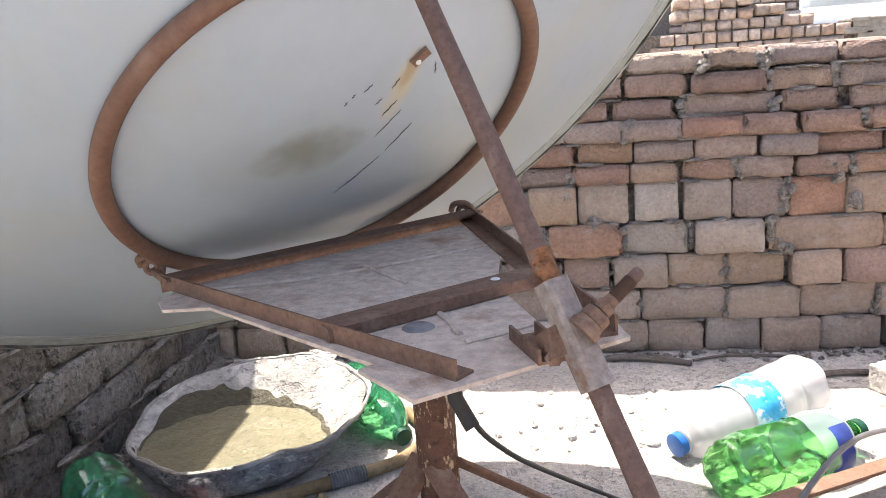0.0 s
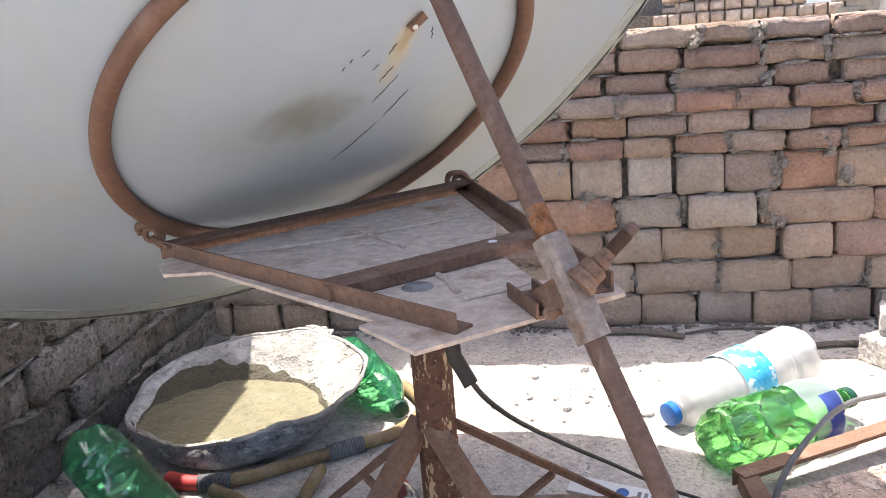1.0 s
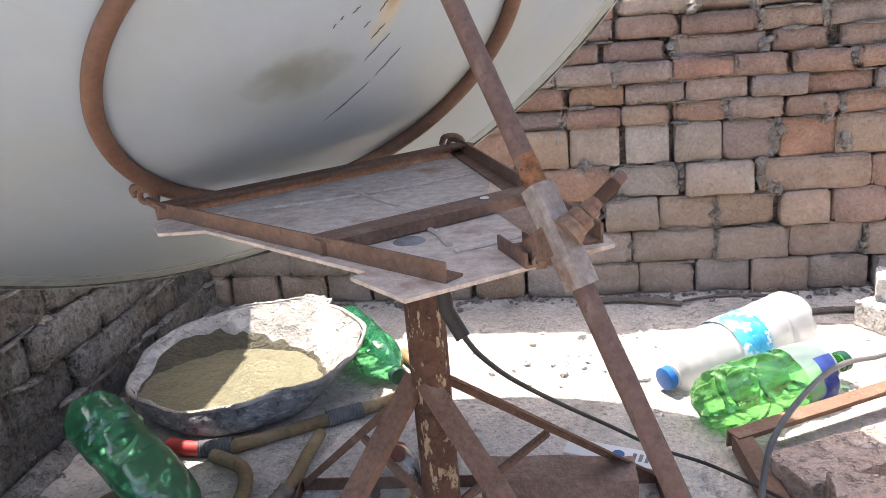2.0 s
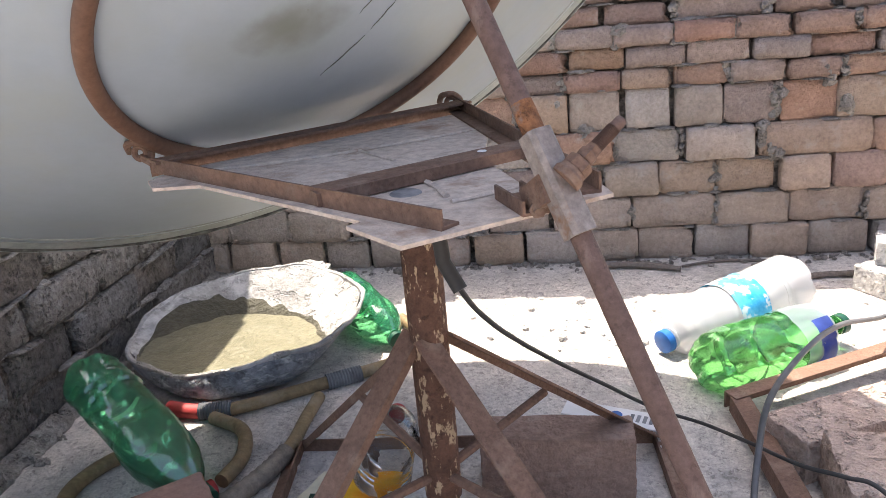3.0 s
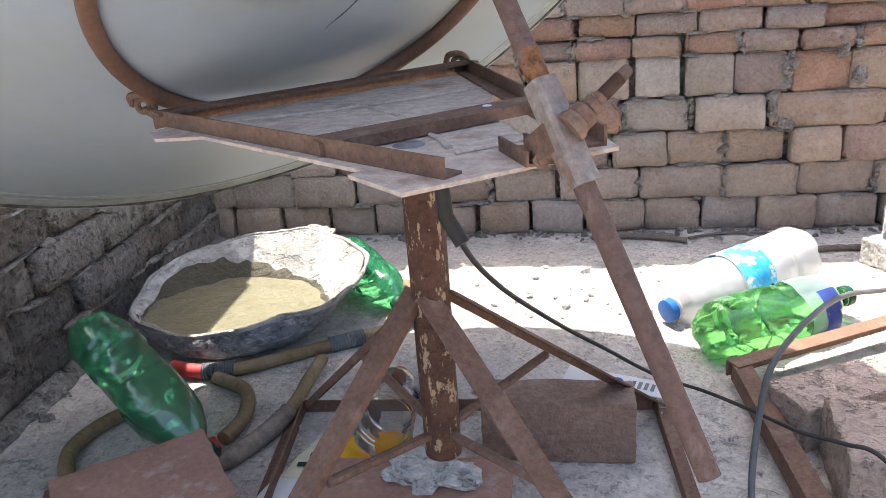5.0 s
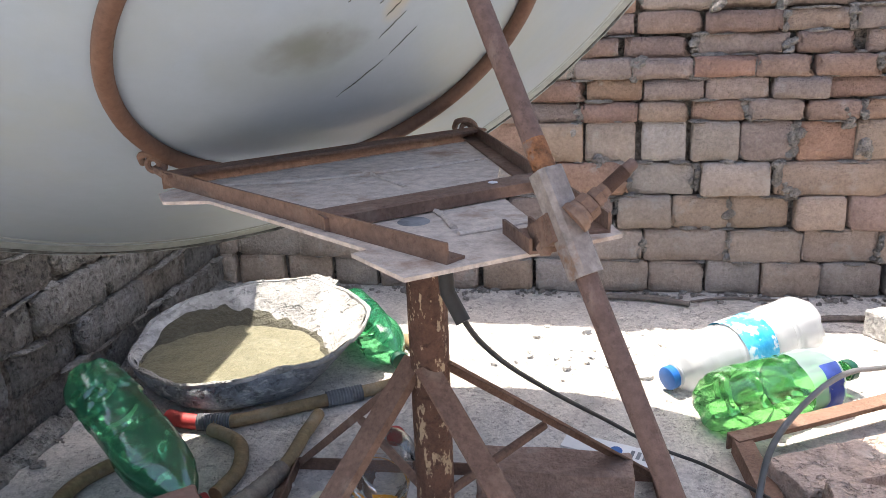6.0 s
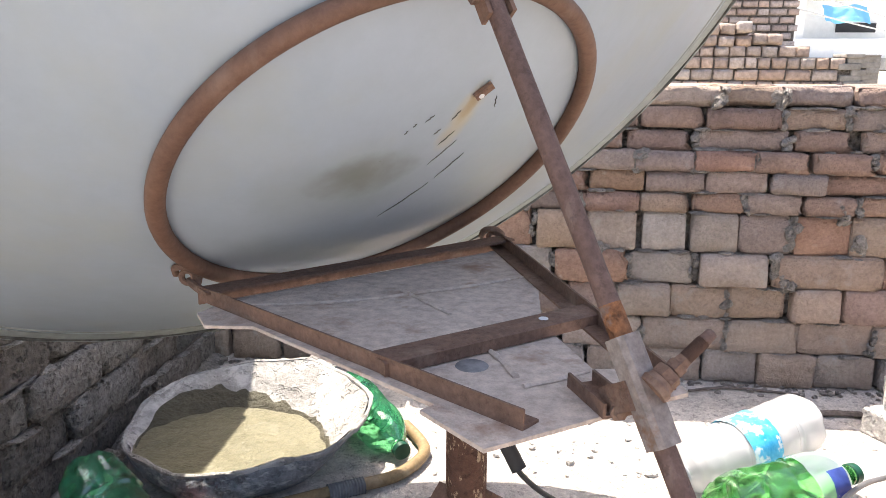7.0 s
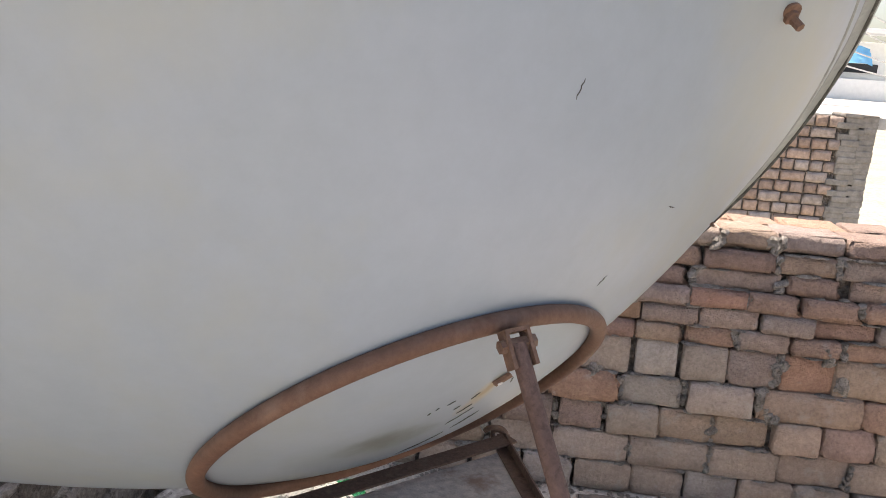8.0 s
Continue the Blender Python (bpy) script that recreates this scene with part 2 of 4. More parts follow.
def stain(m, centre, axis, reach, width, colour, strength, scale):
    """A run-down stain on the paint: an ellipse about centre, long along axis, with a ragged edge."""
    nt = m.node_tree
    n, link = nt.nodes, nt.links.new
    sock = n["Principled BSDF"].inputs["Base Color"]
    old = sock.links[0].from_socket
    geo = n.new("ShaderNodeNewGeometry")
    off = n.new("ShaderNodeVectorMath")
    off.operation, off.inputs[1].default_value = "SUBTRACT", centre
    link(geo.outputs["Position"], off.inputs[0])
    frame_x = Vector(axis).normalized()
    frame_y = frame_x.cross(Vector((0.3, 0.2, 0.9))).normalized()
    frame_z = frame_x.cross(frame_y)
    total = None
    for d, r in ((frame_x, reach), (frame_y, width), (frame_z, width)):
        dot = n.new("ShaderNodeVectorMath")
        dot.operation, dot.inputs[1].default_value = "DOT_PRODUCT", d / r
        link(off.outputs[0], dot.inputs[0])
        sq_ = n.new("ShaderNodeMath")
        sq_.operation = "MULTIPLY"
        link(dot.outputs["Value"], sq_.inputs[0])
        link(dot.outputs["Value"], sq_.inputs[1])
        if total is None:
            total = sq_.outputs[0]
        else:
            ad = n.new("ShaderNodeMath")
            link(total, ad.inputs[0])
            link(sq_.outputs[0], ad.inputs[1])
            total = ad.outputs[0]
    tex = n.new("ShaderNodeTexNoise")
    tex.inputs["Scale"].default_value, tex.inputs["Detail"].default_value = scale, 5.0
    link(geo.outputs["Position"], tex.inputs["Vector"])
    ragged = n.new("ShaderNodeMath")
    ragged.operation, ragged.inputs[1].default_value = "MULTIPLY_ADD", 1.2
    link(tex.outputs["Fac"], ragged.inputs[0])
    link(total, ragged.inputs[2])
    rng = n.new("ShaderNodeMapRange")
    rng.interpolation_type = "SMOOTHSTEP"
    rng.inputs["From Min"].default_value, rng.inputs["From Max"].default_value = 1.6, 0.4
    rng.inputs["To Max"].default_value = strength
    link(ragged.outputs[0], rng.inputs["Value"])
    x = n.new("ShaderNodeMix")
    x.data_type = "RGBA"
    link(rng.outputs["Result"], x.inputs["Factor"])
    a, b = [i for i in x.inputs if i.type == "RGBA"]
    link(old, a)
    b.default_value = (*colour, 1)
    link([o for o in x.outputs if o.type == "RGBA"][0], sock)


DISH_RIM = mat("weathered_rim_paint", (0.36, 0.385, 0.375), (0.29, 0.31, 0.3), 8, 0.55, bump=0.1, fine=50, fine_amount=0.2)
DARK_SEAM = mat("dirty_seam", (0.06, 0.06, 0.055), (0.16, 0.16, 0.15), 40, 0.8, bump=0.1)
GREY_MARK = mat("grey_mark", (0.27, 0.26, 0.265), None, 20, 0.7, bump=0.1)
GREEN_CAP = mat("dark_green_cap", (0.01, 0.07, 0.045), None, 10, 0.4, bump=0.05, fine_amount=0.1)
WRAP = mat("dirty_cloth_wrap", (0.16, 0.13, 0.11), (0.3, 0.25, 0.2), 16, 0.9, bump=0.5)
LOOSE = mat("loose_brick_clay", (0.6, 0.46, 0.385), (0.5, 0.38, 0.315), 10, 0.92, bump=1.0, fine=80, fine_amount=0.3, third=(0.56, 0.49, 0.435), third_scale=12, third_at=(0.53, 0.7), deep=0.012, pits=0.12)
BROWN_BRICK = mat("dark_brown_clay", (0.37, 0.245, 0.19), (0.3, 0.195, 0.152), 14, 0.92, bump=1.0, fine=80, fine_amount=0.3, third=(0.42, 0.315, 0.26), third_scale=16, third_at=(0.56, 0.75), stretch=(1, 1, 2.5), deep=0.01)
LOOSE_RED = mat("flat_red_clay", (0.4, 0.235, 0.18), (0.34, 0.195, 0.15), 8, 0.92, bump=0.4, fine=110, fine_amount=0.2, third=(0.45, 0.36, 0.31), third_scale=20, third_at=(0.58, 0.7))
INK = mat("grey_print", (0.25, 0.26, 0.28), None, 10, 0.6, bump=0.0, fine_amount=0.05)
DARK_GREEN = mat("dark_green_print", (0.02, 0.06, 0.04), None, 10, 0.6, bump=0.0, fine_amount=0.05)
STICK = mat("weathered_wood", (0.2, 0.165, 0.145), (0.14, 0.115, 0.1), 20, 0.9, bump=0.4, fine=100)
# Likewise paled: the distant haze is put into this render's colour.
FAR_GREY = mat("haze_paled_render", (0.85, 0.85, 0.84), (0.8, 0.8, 0.79), 0.7, 0.9, bump=0.1, fine=6, fine_amount=0.06)
MORTAR_PALE = mat("pale_mud_mortar", (0.42, 0.38, 0.345), (0.31, 0.275, 0.25), 30, 0.95, bump=1.0, fine=120, fine_amount=0.4, deep=0.012, pits=0.3)
MORTAR_SIDE = mat("smeared_grey_mortar", (0.38, 0.355, 0.33), (0.29, 0.265, 0.24), 20, 0.95, bump=1.0, fine=90, fine_amount=0.4, deep=0.014, pits=0.4)
ROD = mat("dusty_mauve_brown_rod", (0.165, 0.103, 0.086), (0.135, 0.083, 0.068), 12, 0.7, 0.05, bump=0.3, fine=150, fine_amount=0.25, third=(0.24, 0.172, 0.145), third_scale=30, third_at=(0.58, 0.72), stretch=(1, 1, 0.2), pits=0.3)
ROD_RUST = mat("bright_rust", (0.3, 0.13, 0.06), (0.22, 0.1, 0.05), 30, 0.85, 0.0, bump=0.6, fine=140, fine_amount=0.45, third=(0.2, 0.14, 0.115), third_scale=40, third_at=(0.52, 0.6), pits=0.5)
STRAW = mat("dry_straw", (0.55, 0.5, 0.4), None, 20, 0.8, bump=0.1)
TIN = mat("dull_tin", (0.5, 0.5, 0.5), (0.35, 0.35, 0.36), 20, 0.4, 0.8, bump=0.2)

# ---- mesh helpers (plan units in, metres out) ----
BASE = {}


def thing(name, base, label, category, group=""):
    ob = new(name)
    ob.empty_display_size = 0.05
    ob.location = Vector(base) * U
    BASE[ob.name] = Vector(base)
    return tagged(ob, label, category, group)


def part(name, bm, material, parent, label="", smooth=True, angle=40):
    """Links a mesh drawn in plan coordinates under a thing (or under one of its parts)."""
    base = BASE[parent.name]
    bm.transform(Matrix.Scale(U, 4) @ Matrix.Translation(-base))
    bmesh.ops.recalc_face_normals(bm, faces=bm.faces)
    me = bpy.data.meshes.new(name)
    for e in bm.edges:
        e.smooth = len(e.link_faces) != 2 or e.calc_face_angle(0) < radians(angle)
    for f in bm.faces:
        f.smooth = smooth
    bm.to_mesh(me)
    bm.free()
    me.materials.append(material)
    ob = new(name, me)
    ob.parent = parent
    BASE[ob.name] = base
    return tagged(ob, label)


def structure(name, bm, material, label, category, smooth=False):
    base = Vector((0, 0, 0))
    bm.transform(Matrix.Scale(U, 4))
    me = bpy.data.meshes.new(name)
    bmesh.ops.recalc_face_normals(bm, faces=bm.faces)
    for f in bm.faces:
        f.smooth = smooth
    bm.to_mesh(me)
    bm.free()
    me.materials.append(material)
    ob = new(name, me)
    BASE[ob.name] = base
    return tagged(ob, label, category, kind="structure")


def single(name, bm, material, base, label, category, group="", smooth=True, angle=40):
    """A thing that is one mesh."""
    holder = Vector(base)
    bm.transform(Matrix.Scale(U, 4) @ Matrix.Translation(-holder))
    bmesh.ops.recalc_face_normals(bm, faces=bm.faces)
    me = bpy.data.meshes.new(name)
    for e in bm.edges:
        e.smooth = len(e.link_faces) != 2 or e.calc_face_angle(0) < radians(angle)
    for f in bm.faces:
        f.smooth = smooth
    bm.to_mesh(me)
    bm.free()
    me.materials.append(material)
    ob = new(name, me)
    ob.location = holder * U
    BASE[ob.name] = holder
    return tagged(ob, label, category, group)


def box(lo, hi, bevel=0.0, m=None, bm=None):
    bm = bm or bmesh.new()
    lo, hi = Vector(lo), Vector(hi)
    mid, size = (lo + hi) / 2, hi - lo
    r = bmesh.ops.create_cube(bm, size=1, matrix=Matrix.Translation(mid) @ Matrix.Diagonal((*size, 1)))
    verts = r["verts"]
    if bevel:
        es = list({e for v in verts for e in v.link_edges})
        out = bmesh.ops.bevel(bm, geom=es, offset=bevel, segments=2, profile=0.6, affect="EDGES")
        verts = list({v for f in out["faces"] for v in f.verts} | {v for v in verts if v.is_valid})
    if m is not None:
        bmesh.ops.transform(bm, matrix=m, verts=verts)
    return bm


def smooth_path(points, steps=8, closed=False):
    """Catmull-Rom points through the given ones."""
    p = [Vector(q) for q in points]
    n = len(p)
    out = []
    for i in range(n if closed else n - 1):
        if closed:
            a, b, c, d = p[i - 1], p[i], p[(i + 1) % n], p[(i + 2) % n]
        else:
            a, b, c, d = p[max(i - 1, 0)], p[i], p[i + 1], p[min(i + 2, n - 1)]
        for k in range(steps):
            t = k / steps
            out.append(0.5 * (2 * b + (c - a) * t + (2 * a - 5 * b + 4 * c - d) * t * t + (3 * b - a - 3 * c + d) * t ** 3))
    if not closed:
        out.append(p[-1])
    return out


def tube(points, r, seg=12, closed=False, wobble=0.0, radii=None, bm=None):
    bm = bm or bmesh.new()
    n = len(points)
    rings = []
    side = None
    for i, q in enumerate(points):
        q = Vector(q)
        if closed:
            d = Vector(points[(i + 1) % n]) - Vector(points[i - 1])
        else:
            d = Vector(points[min(i + 1, n - 1)]) - Vector(points[max(i - 1, 0)])
        d.normalize()
        if side is None:
            side = d.orthogonal().normalized()
        side = (side - d * side.dot(d)).normalized()
        up = d.cross(side)
        rr = radii[i] if radii else r
        if wobble:
            rr *= 1 + wobble * noise.noise(q * 25)
        rings.append([bm.verts.new(q + rr * (side * math.cos(a) + up * math.sin(a))) for a in (2 * math.pi * k / seg for k in range(seg))])
    for i in range(n if closed else n - 1):
        a, b = rings[i], rings[(i + 1) % n]
        off = 0
        if closed and i == n - 1:
            off = min(range(seg), key=lambda o: (a[0].co - b[o].co).length)
        for k in range(seg):
            bm.faces.new((a[k], a[(k + 1) % seg], b[(k + 1 + off) % seg], b[(k + off) % seg]))
    if not closed:
        bm.faces.new(list(reversed(rings[0])))
        bm.faces.new(rings[-1])
    return bm


def bar(a, b, profile, up=(0, 0, 1), bm=None):
    """A straight section from a to b; profile: closed outline of (side, up) pairs."""
    bm = bm or bmesh.new()
    a, b = Vector(a), Vector(b)
    d = (b - a).normalized()
    s = d.cross(Vector(up)).normalized()
    u = s.cross(d)
    ends = [[bm.verts.new(p + s * x + u * y) for x, y in profile] for p in (a, b)]
    k = len(profile)
    for i in range(k):
        bm.faces.new((ends[0][i], ends[0][(i + 1) % k], ends[1][(i + 1) % k], ends[1][i]))
    bm.faces.new(list(reversed(ends[0])))
    bm.faces.new(ends[1])
    return bm


def angle_iron(w, h, t, flip=1):
    """L outline: a flange along the side and a web hanging up or down."""
    return [(0, 0), (flip * w, 0), (flip * w, math.copysign(t, h)), (flip * t, math.copysign(t, h)), (flip * t, h), (0, h)]


def lathe(profile, seg=28, m=None, bm=None, cap=True):
    """Turned shape: profile of (along z, radius)."""
    bm = bm or bmesh.new()
    rings = []
    for z, r in profile:
        rings.append([bm.verts.new((r * math.cos(2 * math.pi * k / seg), r * math.sin(2 * math.pi * k / seg), z)) for k in range(seg)])
    for a, b in zip(rings, rings[1:]):
        for k in range(seg):
            bm.faces.new((a[k], a[(k + 1) % seg], b[(k + 1) % seg], b[k]))
    if cap:
        bm.faces.new(list(reversed(rings[0])))
        bm.faces.new(rings[-1])
    if m is not None:
        bm.transform(m)
    return bm


def lump(centre, size, rough=0.3, seed=0, sub=2, flat=0.0):
    bm = bmesh.new()
    bmesh.ops.create_icosphere(bm, subdivisions=sub, radius=1)
    for v in bm.verts:
        v.co *= 1 + rough * noise.noise(v.co * 1.3 + Vector((seed * 7.1, seed, 0))) + rough * 0.5 * noise.noise(v.co * 3.1 + Vector((seed, 0, 5)))
        v.co = Vector((v.co.x * size[0], v.co.y * size[1], v.co.z * size[2])) + Vector(centre)
    return bm


def axis_pose(a, b):
    """The pose that lays the z axis from a towards b."""
    a, b = Vector(a), Vector(b)
    return Matrix.Translation(a) @ (b - a).to_track_quat("Z", "Y").to_matrix().to_4x4()


# ---- large structure ----
floor = structure("floor", box((-1.6, -4.5, -0.25), (5.5, 3.45, 0.0)), CONCRETE, "dusty grey concrete roof floor with sand and grit", "floor")
bm = bmesh.new()
bmesh.ops.create_grid(bm, x_segments=40, y_segments=40, size=900)
for v in bm.verts:
    v.co.z = -9.0
structure("ground", bm, EARTH, "dry pale earth far below the roof", "ground")

# the wall that closes the roof, and the side wall
COURSES = [1.258, 1.171, 1.083, 0.998, 0.914, 0.826, 0.741, 0.573, 0.433, 0.29, 0.144, 0.0]
JOINTS = [
    [0.25, 0.532, 0.836, 1.054, 1.33], [0.27, 0.526, 0.782, 1.069, 1.325], [0.2, 0.466, 0.741, 1.104, 1.361],
    [0.27, 0.511, 0.745, 0.979, 1.2, 1.442], [0.1, 0.332, 0.557, 0.796, 1.039, 1.27], [0.087, 0.306, 0.54, 0.749, 0.966, 1.188, 1.4],
    [0.11, 0.329, 0.537, 0.75, 0.949, 1.17, 1.386], [-0.07, 0.203, 0.514, 0.779, 1.088, 1.529], [0.0, 0.238, 0.467, 0.695, 0.929, 1.161, 1.389],
    [-0.06, 0.242, 0.583, 0.931, 1.226, 1.522], [0.12, 0.36, 0.609, 0.853, 1.075, 1.309, 1.548],
]
WALL_Y = 2.9
wall_north = structure("wall_north", box((-1.5, WALL_Y + 0.05, -0.2), (1.56, WALL_Y + 0.47, 1.225)), MORTAR, "rough old brick parapet wall with crumbling mud mortar", "wall")
# The step and the hidden height are made up; the tall end shades the bowl.
side = box((-1.62, 1.5, -0.2), (-1.35, WALL_Y + 0.24, 1.64))
box((-1.62, -3.0, -0.2), (-1.35, 1.497, 0.56), bm=side)
wall_west = structure("wall_west", side, MORTAR, "dark rough side wall of mortared blocks", "wall")


# Added out of view to cut the low eastern sky light on the dish.
wall_east = structure("wall_east", box((3.1, -4.4, -0.2), (3.35, 2.6, 1.9)), MORTAR, "unseen plain brown wall added to hold back low sky light", "wall")


def piece_mesh(name, material, seed, wear=0.06, rough=0.035, broken=0.0):
    """A worn unit block: loops close to its edges, which are rounded and chipped, bulged faces; shared by alike pieces."""
    rnd = random.Random(seed)
    bm = bmesh.new()
    bmesh.ops.create_cube(bm, size=1)
    bmesh.ops.subdivide_edges(bm, edges=bm.edges[:], cuts=4, use_grid_fill=True)
    tight = {0.5: 0.5, 0.3: 0.43, 0.1: 0.15}
    off = Vector((seed * 3.3, seed * 1.7, 0))
    for v in bm.verts:
        c = Vector([math.copysign(tight[round(abs(k), 1)], k) for k in v.co])
        at_edge = [abs(k) > 0.49 for k in c]
        n_edge = sum(at_edge)
        chip = max(0.0, noise.noise(c * 3.1 + off) + 0.1) * 2.2
        pull = wear * (0.45 + chip) * (n_edge - 1) if n_edge > 1 else 0.0
        p = c.copy()
        if at_edge[0]:
            p.x -= math.copysign(pull * 0.42, c.x)
        if at_edge[1]:
            p.y -= math.copysign(pull * 1.0, c.y)
        if at_edge[2]:
            p.z -= math.copysign(pull * 0.95, c.z)
        wave = c * 2.4 + off
        p += Vector((noise.noise(wave) * 0.5, noise.noise(wave + Vector((0, 8, 0))) * 1.5, noise.noise(wave + Vector((0, 0, 8))) * 1.3)) * rough
        if broken and c.x > 0.4:
            p.x -= broken * (0.5 + 0.9 * noise.noise(Vector((seed, c.y * 3, c.z * 3))) + 0.5 * c.z)
        v.co = p
    me = bpy.data.meshes.new(name)
    for f in bm.faces:
        f.smooth = True
    for e in bm.edges:
        e.smooth = len(e.link_faces) != 2 or e.calc_face_angle(0) < radians(34)
    bm.to_mesh(me)
    bm.free()
    me.materials.append(material)
    return me


def lay(parent, meshes, rnd, lo, hi, depth_axis="y", tilt=1.2):
    ob = new("brick", rnd.choice(meshes))
    ob.parent = parent
    mid = (Vector(lo) + Vector(hi)) / 2
    size = Vector(hi) - Vector(lo)
    ob.location, ob.scale = mid * U, size * U
    ob.rotation_euler = (radians(rnd.uniform(-tilt, tilt)), radians(rnd.uniform(-tilt, tilt) * 0.7), radians(rnd.uniform(-tilt, tilt)))
    return ob



# ---- the dish and its mount ----
AX = Vector((-0.4706, 0.6026, 0.6401)).normalized()
RIM_C = Vector((-0.3683, 1.2511, 1.5018))
RIM_R = 1.2511
RING_AX = Vector((-0.4829, 0.5135, 0.7093)).normalized()
RING_C = Vector((-0.148, 1.0593, 1.179))
RING_R, TUBE_R = 0.3985, 0.0162


def frame_of(axis, centre):
    """Axes across and along a round thing's axis, as a pose."""
    e1 = axis.cross(Vector((0, 0, 1))).normalized()
    e2 = axis.cross(e1).normalized()
    return Matrix.Translation(centre) @ Matrix((e1, e2, axis)).transposed().to_4x4()


DISH_M = frame_of(AX, RIM_C)
RING_M = frame_of(RING_AX, RING_C)


DISH_D, DISH_P, HUB_R = 0.5234, 1.358, 0.42


def dish_depth(rho):
    r = max(rho, HUB_R)
    z = -DISH_D * (1 - (r / RIM_R) ** DISH_P)
    if rho < HUB_R:
        slope = DISH_D * DISH_P / RIM_R * (HUB_R / RIM_R) ** (DISH_P - 1)
        z += slope / (2 * HUB_R) * (rho * rho - HUB_R ** 2)
    return z


RING_L = DISH_M.inverted() @ RING_M


def seat(a, b):
    """How far the skin is drawn in round the ring, which it was pressed against."""
    c = RING_L.translation
    n = (RING_L.to_3x3() @ Vector((0, 0, 1))).normalized()
    da, db = a - c.x, b - c.y
    s = math.hypot(da, db) / RING_R
    plane = c.z - (n.x * da + n.y * db) / n.z / max(1.0, s)
    if s > 1e-6:
        ra, rb = c.x + da / s, c.y + db / s
    else:
        ra, rb = c.x + RING_R, c.y
    plane = c.z - (n.x * (ra - c.x) + n.y * (rb - c.y)) / n.z
    gap = dish_depth(math.hypot(ra, rb)) - (plane + TUBE_R * 0.85)
    fade = min(s, 1.0) if s <= 1.0 else max(0.0, 1 - (s - 1.0) / 1.3)
    return gap * fade * fade * (3 - 2 * fade)


def on_dish(a, b, proud=0.0):
    """A point of the dish's back at (a, b) across the axis."""
    return DISH_M @ Vector((a, b, dish_depth(math.hypot(a, b)) - seat(a, b) - proud))


dish = thing("satellite_dish", (0.013, 0.93, 0.0), "large white solid satellite dish seen from behind, on a rusty stand", "satellite dish")
SKIN_R = RIM_R - 0.05
rhos = [0.002] + [SKIN_R * k / 28 for k in range(1, 29)]
back = [(dish_depth(r), r) for r in rhos]
front = [(dish_depth(r) + 0.012, r) for r in reversed(rhos)]
bm = lathe(back + front, 96, cap=False)
for v in bm.verts:
    v.co.z -= seat(v.co.x, v.co.y)
bm.transform(DISH_M)
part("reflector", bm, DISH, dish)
z = dish_depth(SKIN_R)
lip = [(z - 0.003, SKIN_R - 0.004), (z + 0.006, RIM_R), (z + 0.02, RIM_R + 0.004), (z + 0.022, RIM_R - 0.006), (z + 0.014, SKIN_R - 0.004)]
part("rim", lathe(lip + lip[:1], 128, DISH_M, cap=False), DISH_RIM, dish, "folded rim flange with a dark seam")
seam = [DISH_M @ Vector(((RIM_R - 0.016) * math.cos(a), (RIM_R - 0.016) * math.sin(a), z + 0.002)) for a in (2 * math.pi * k / 160 for k in range(160))]
part("rim_seam", tube(seam, 0.0042, 6, True, 1.2), DARK_SEAM, dish)
crease = [on_dish((RIM_R - 0.105) * math.cos(a), (RIM_R - 0.105) * math.sin(a), -0.002) for a in (2 * math.pi * k / 160 for k in range(160))]
part("pressed_crease", tube(crease, 0.0055, 8, True), DISH_RIM, dish, "shallow pressed crease running inside the rim")
ring_pts = []
for k in range(96):
    a = 2 * math.pi * k / 96
    q = DISH_M.inverted() @ RING_M @ Vector((RING_R * math.cos(a), RING_R * math.sin(a), 0))
    ring_pts.append(DISH_M @ q)
part("mounting_ring", tube(ring_pts, TUBE_R, 16, True), RUST_TUBE, dish, "brown painted steel tube ring")


def bolt(parent, at, to, r, length, name="bolt", washer=0.0, label=""):
    m = axis_pose(at, to)
    bm = lathe([(0, r), (length * 0.35, r), (length * 0.4, r * 0.6), (length, r * 0.6)], 6, m)
    b = part(name, bm, RUST, parent, label, angle=25)
    if washer:
        part("washer", lathe([(-0.002, washer), (0.003, washer), (0.004, washer * 0.8)], 16, m), RUST, b)
    return b


# bolts through the skin of the dish
tab = part("bracket_tab", bar(on_dish(0.133, -0.13, 0.004), on_dish(0.157, -0.155, 0.006), [(-0.008, -0.003), (0.006, -0.003), (0.008, 0.003), (-0.007, 0.003)], up=-AX), RUST, dish)
# No hole is cut: a white disc paints the brightness seen through it.
part("tab_hole", lathe([(0, 0.005), (0.001, 0.0045)], 14, axis_pose(on_dish(0.141, -0.136, 0.0085), on_dish(0.141, -0.136, 0.1))), PAPER, tab)
q = on_dish(0.539, -0.741, 0.001)
bolt(dish, q, q - AX, 0.013, 0.035, washer=0.022)
q = on_dish(0.861, -0.179, 0.001)
bolt(dish, q, q - AX, 0.006, 0.01)
down = (on_dish(0.108, -0.011) - on_dish(0.148, -0.147)).normalized()
stain(DISH, on_dish(0.136, -0.116) * U, down, 0.05 * U, 0.016 * U, (0.2, 0.09, 0.035), 0.75, 60)
stain(DISH, on_dish(0.127, -0.085) * U, down, 0.10 * U, 0.03 * U, (0.5, 0.4, 0.2), 0.55, 40)
stain(DISH, on_dish(-0.019, 0.034) * U, on_dish(0.082, 0.006) - on_dish(-0.019, 0.034), 0.11 * U, 0.065 * U, (0.12, 0.12, 0.09), 0.75, 30)
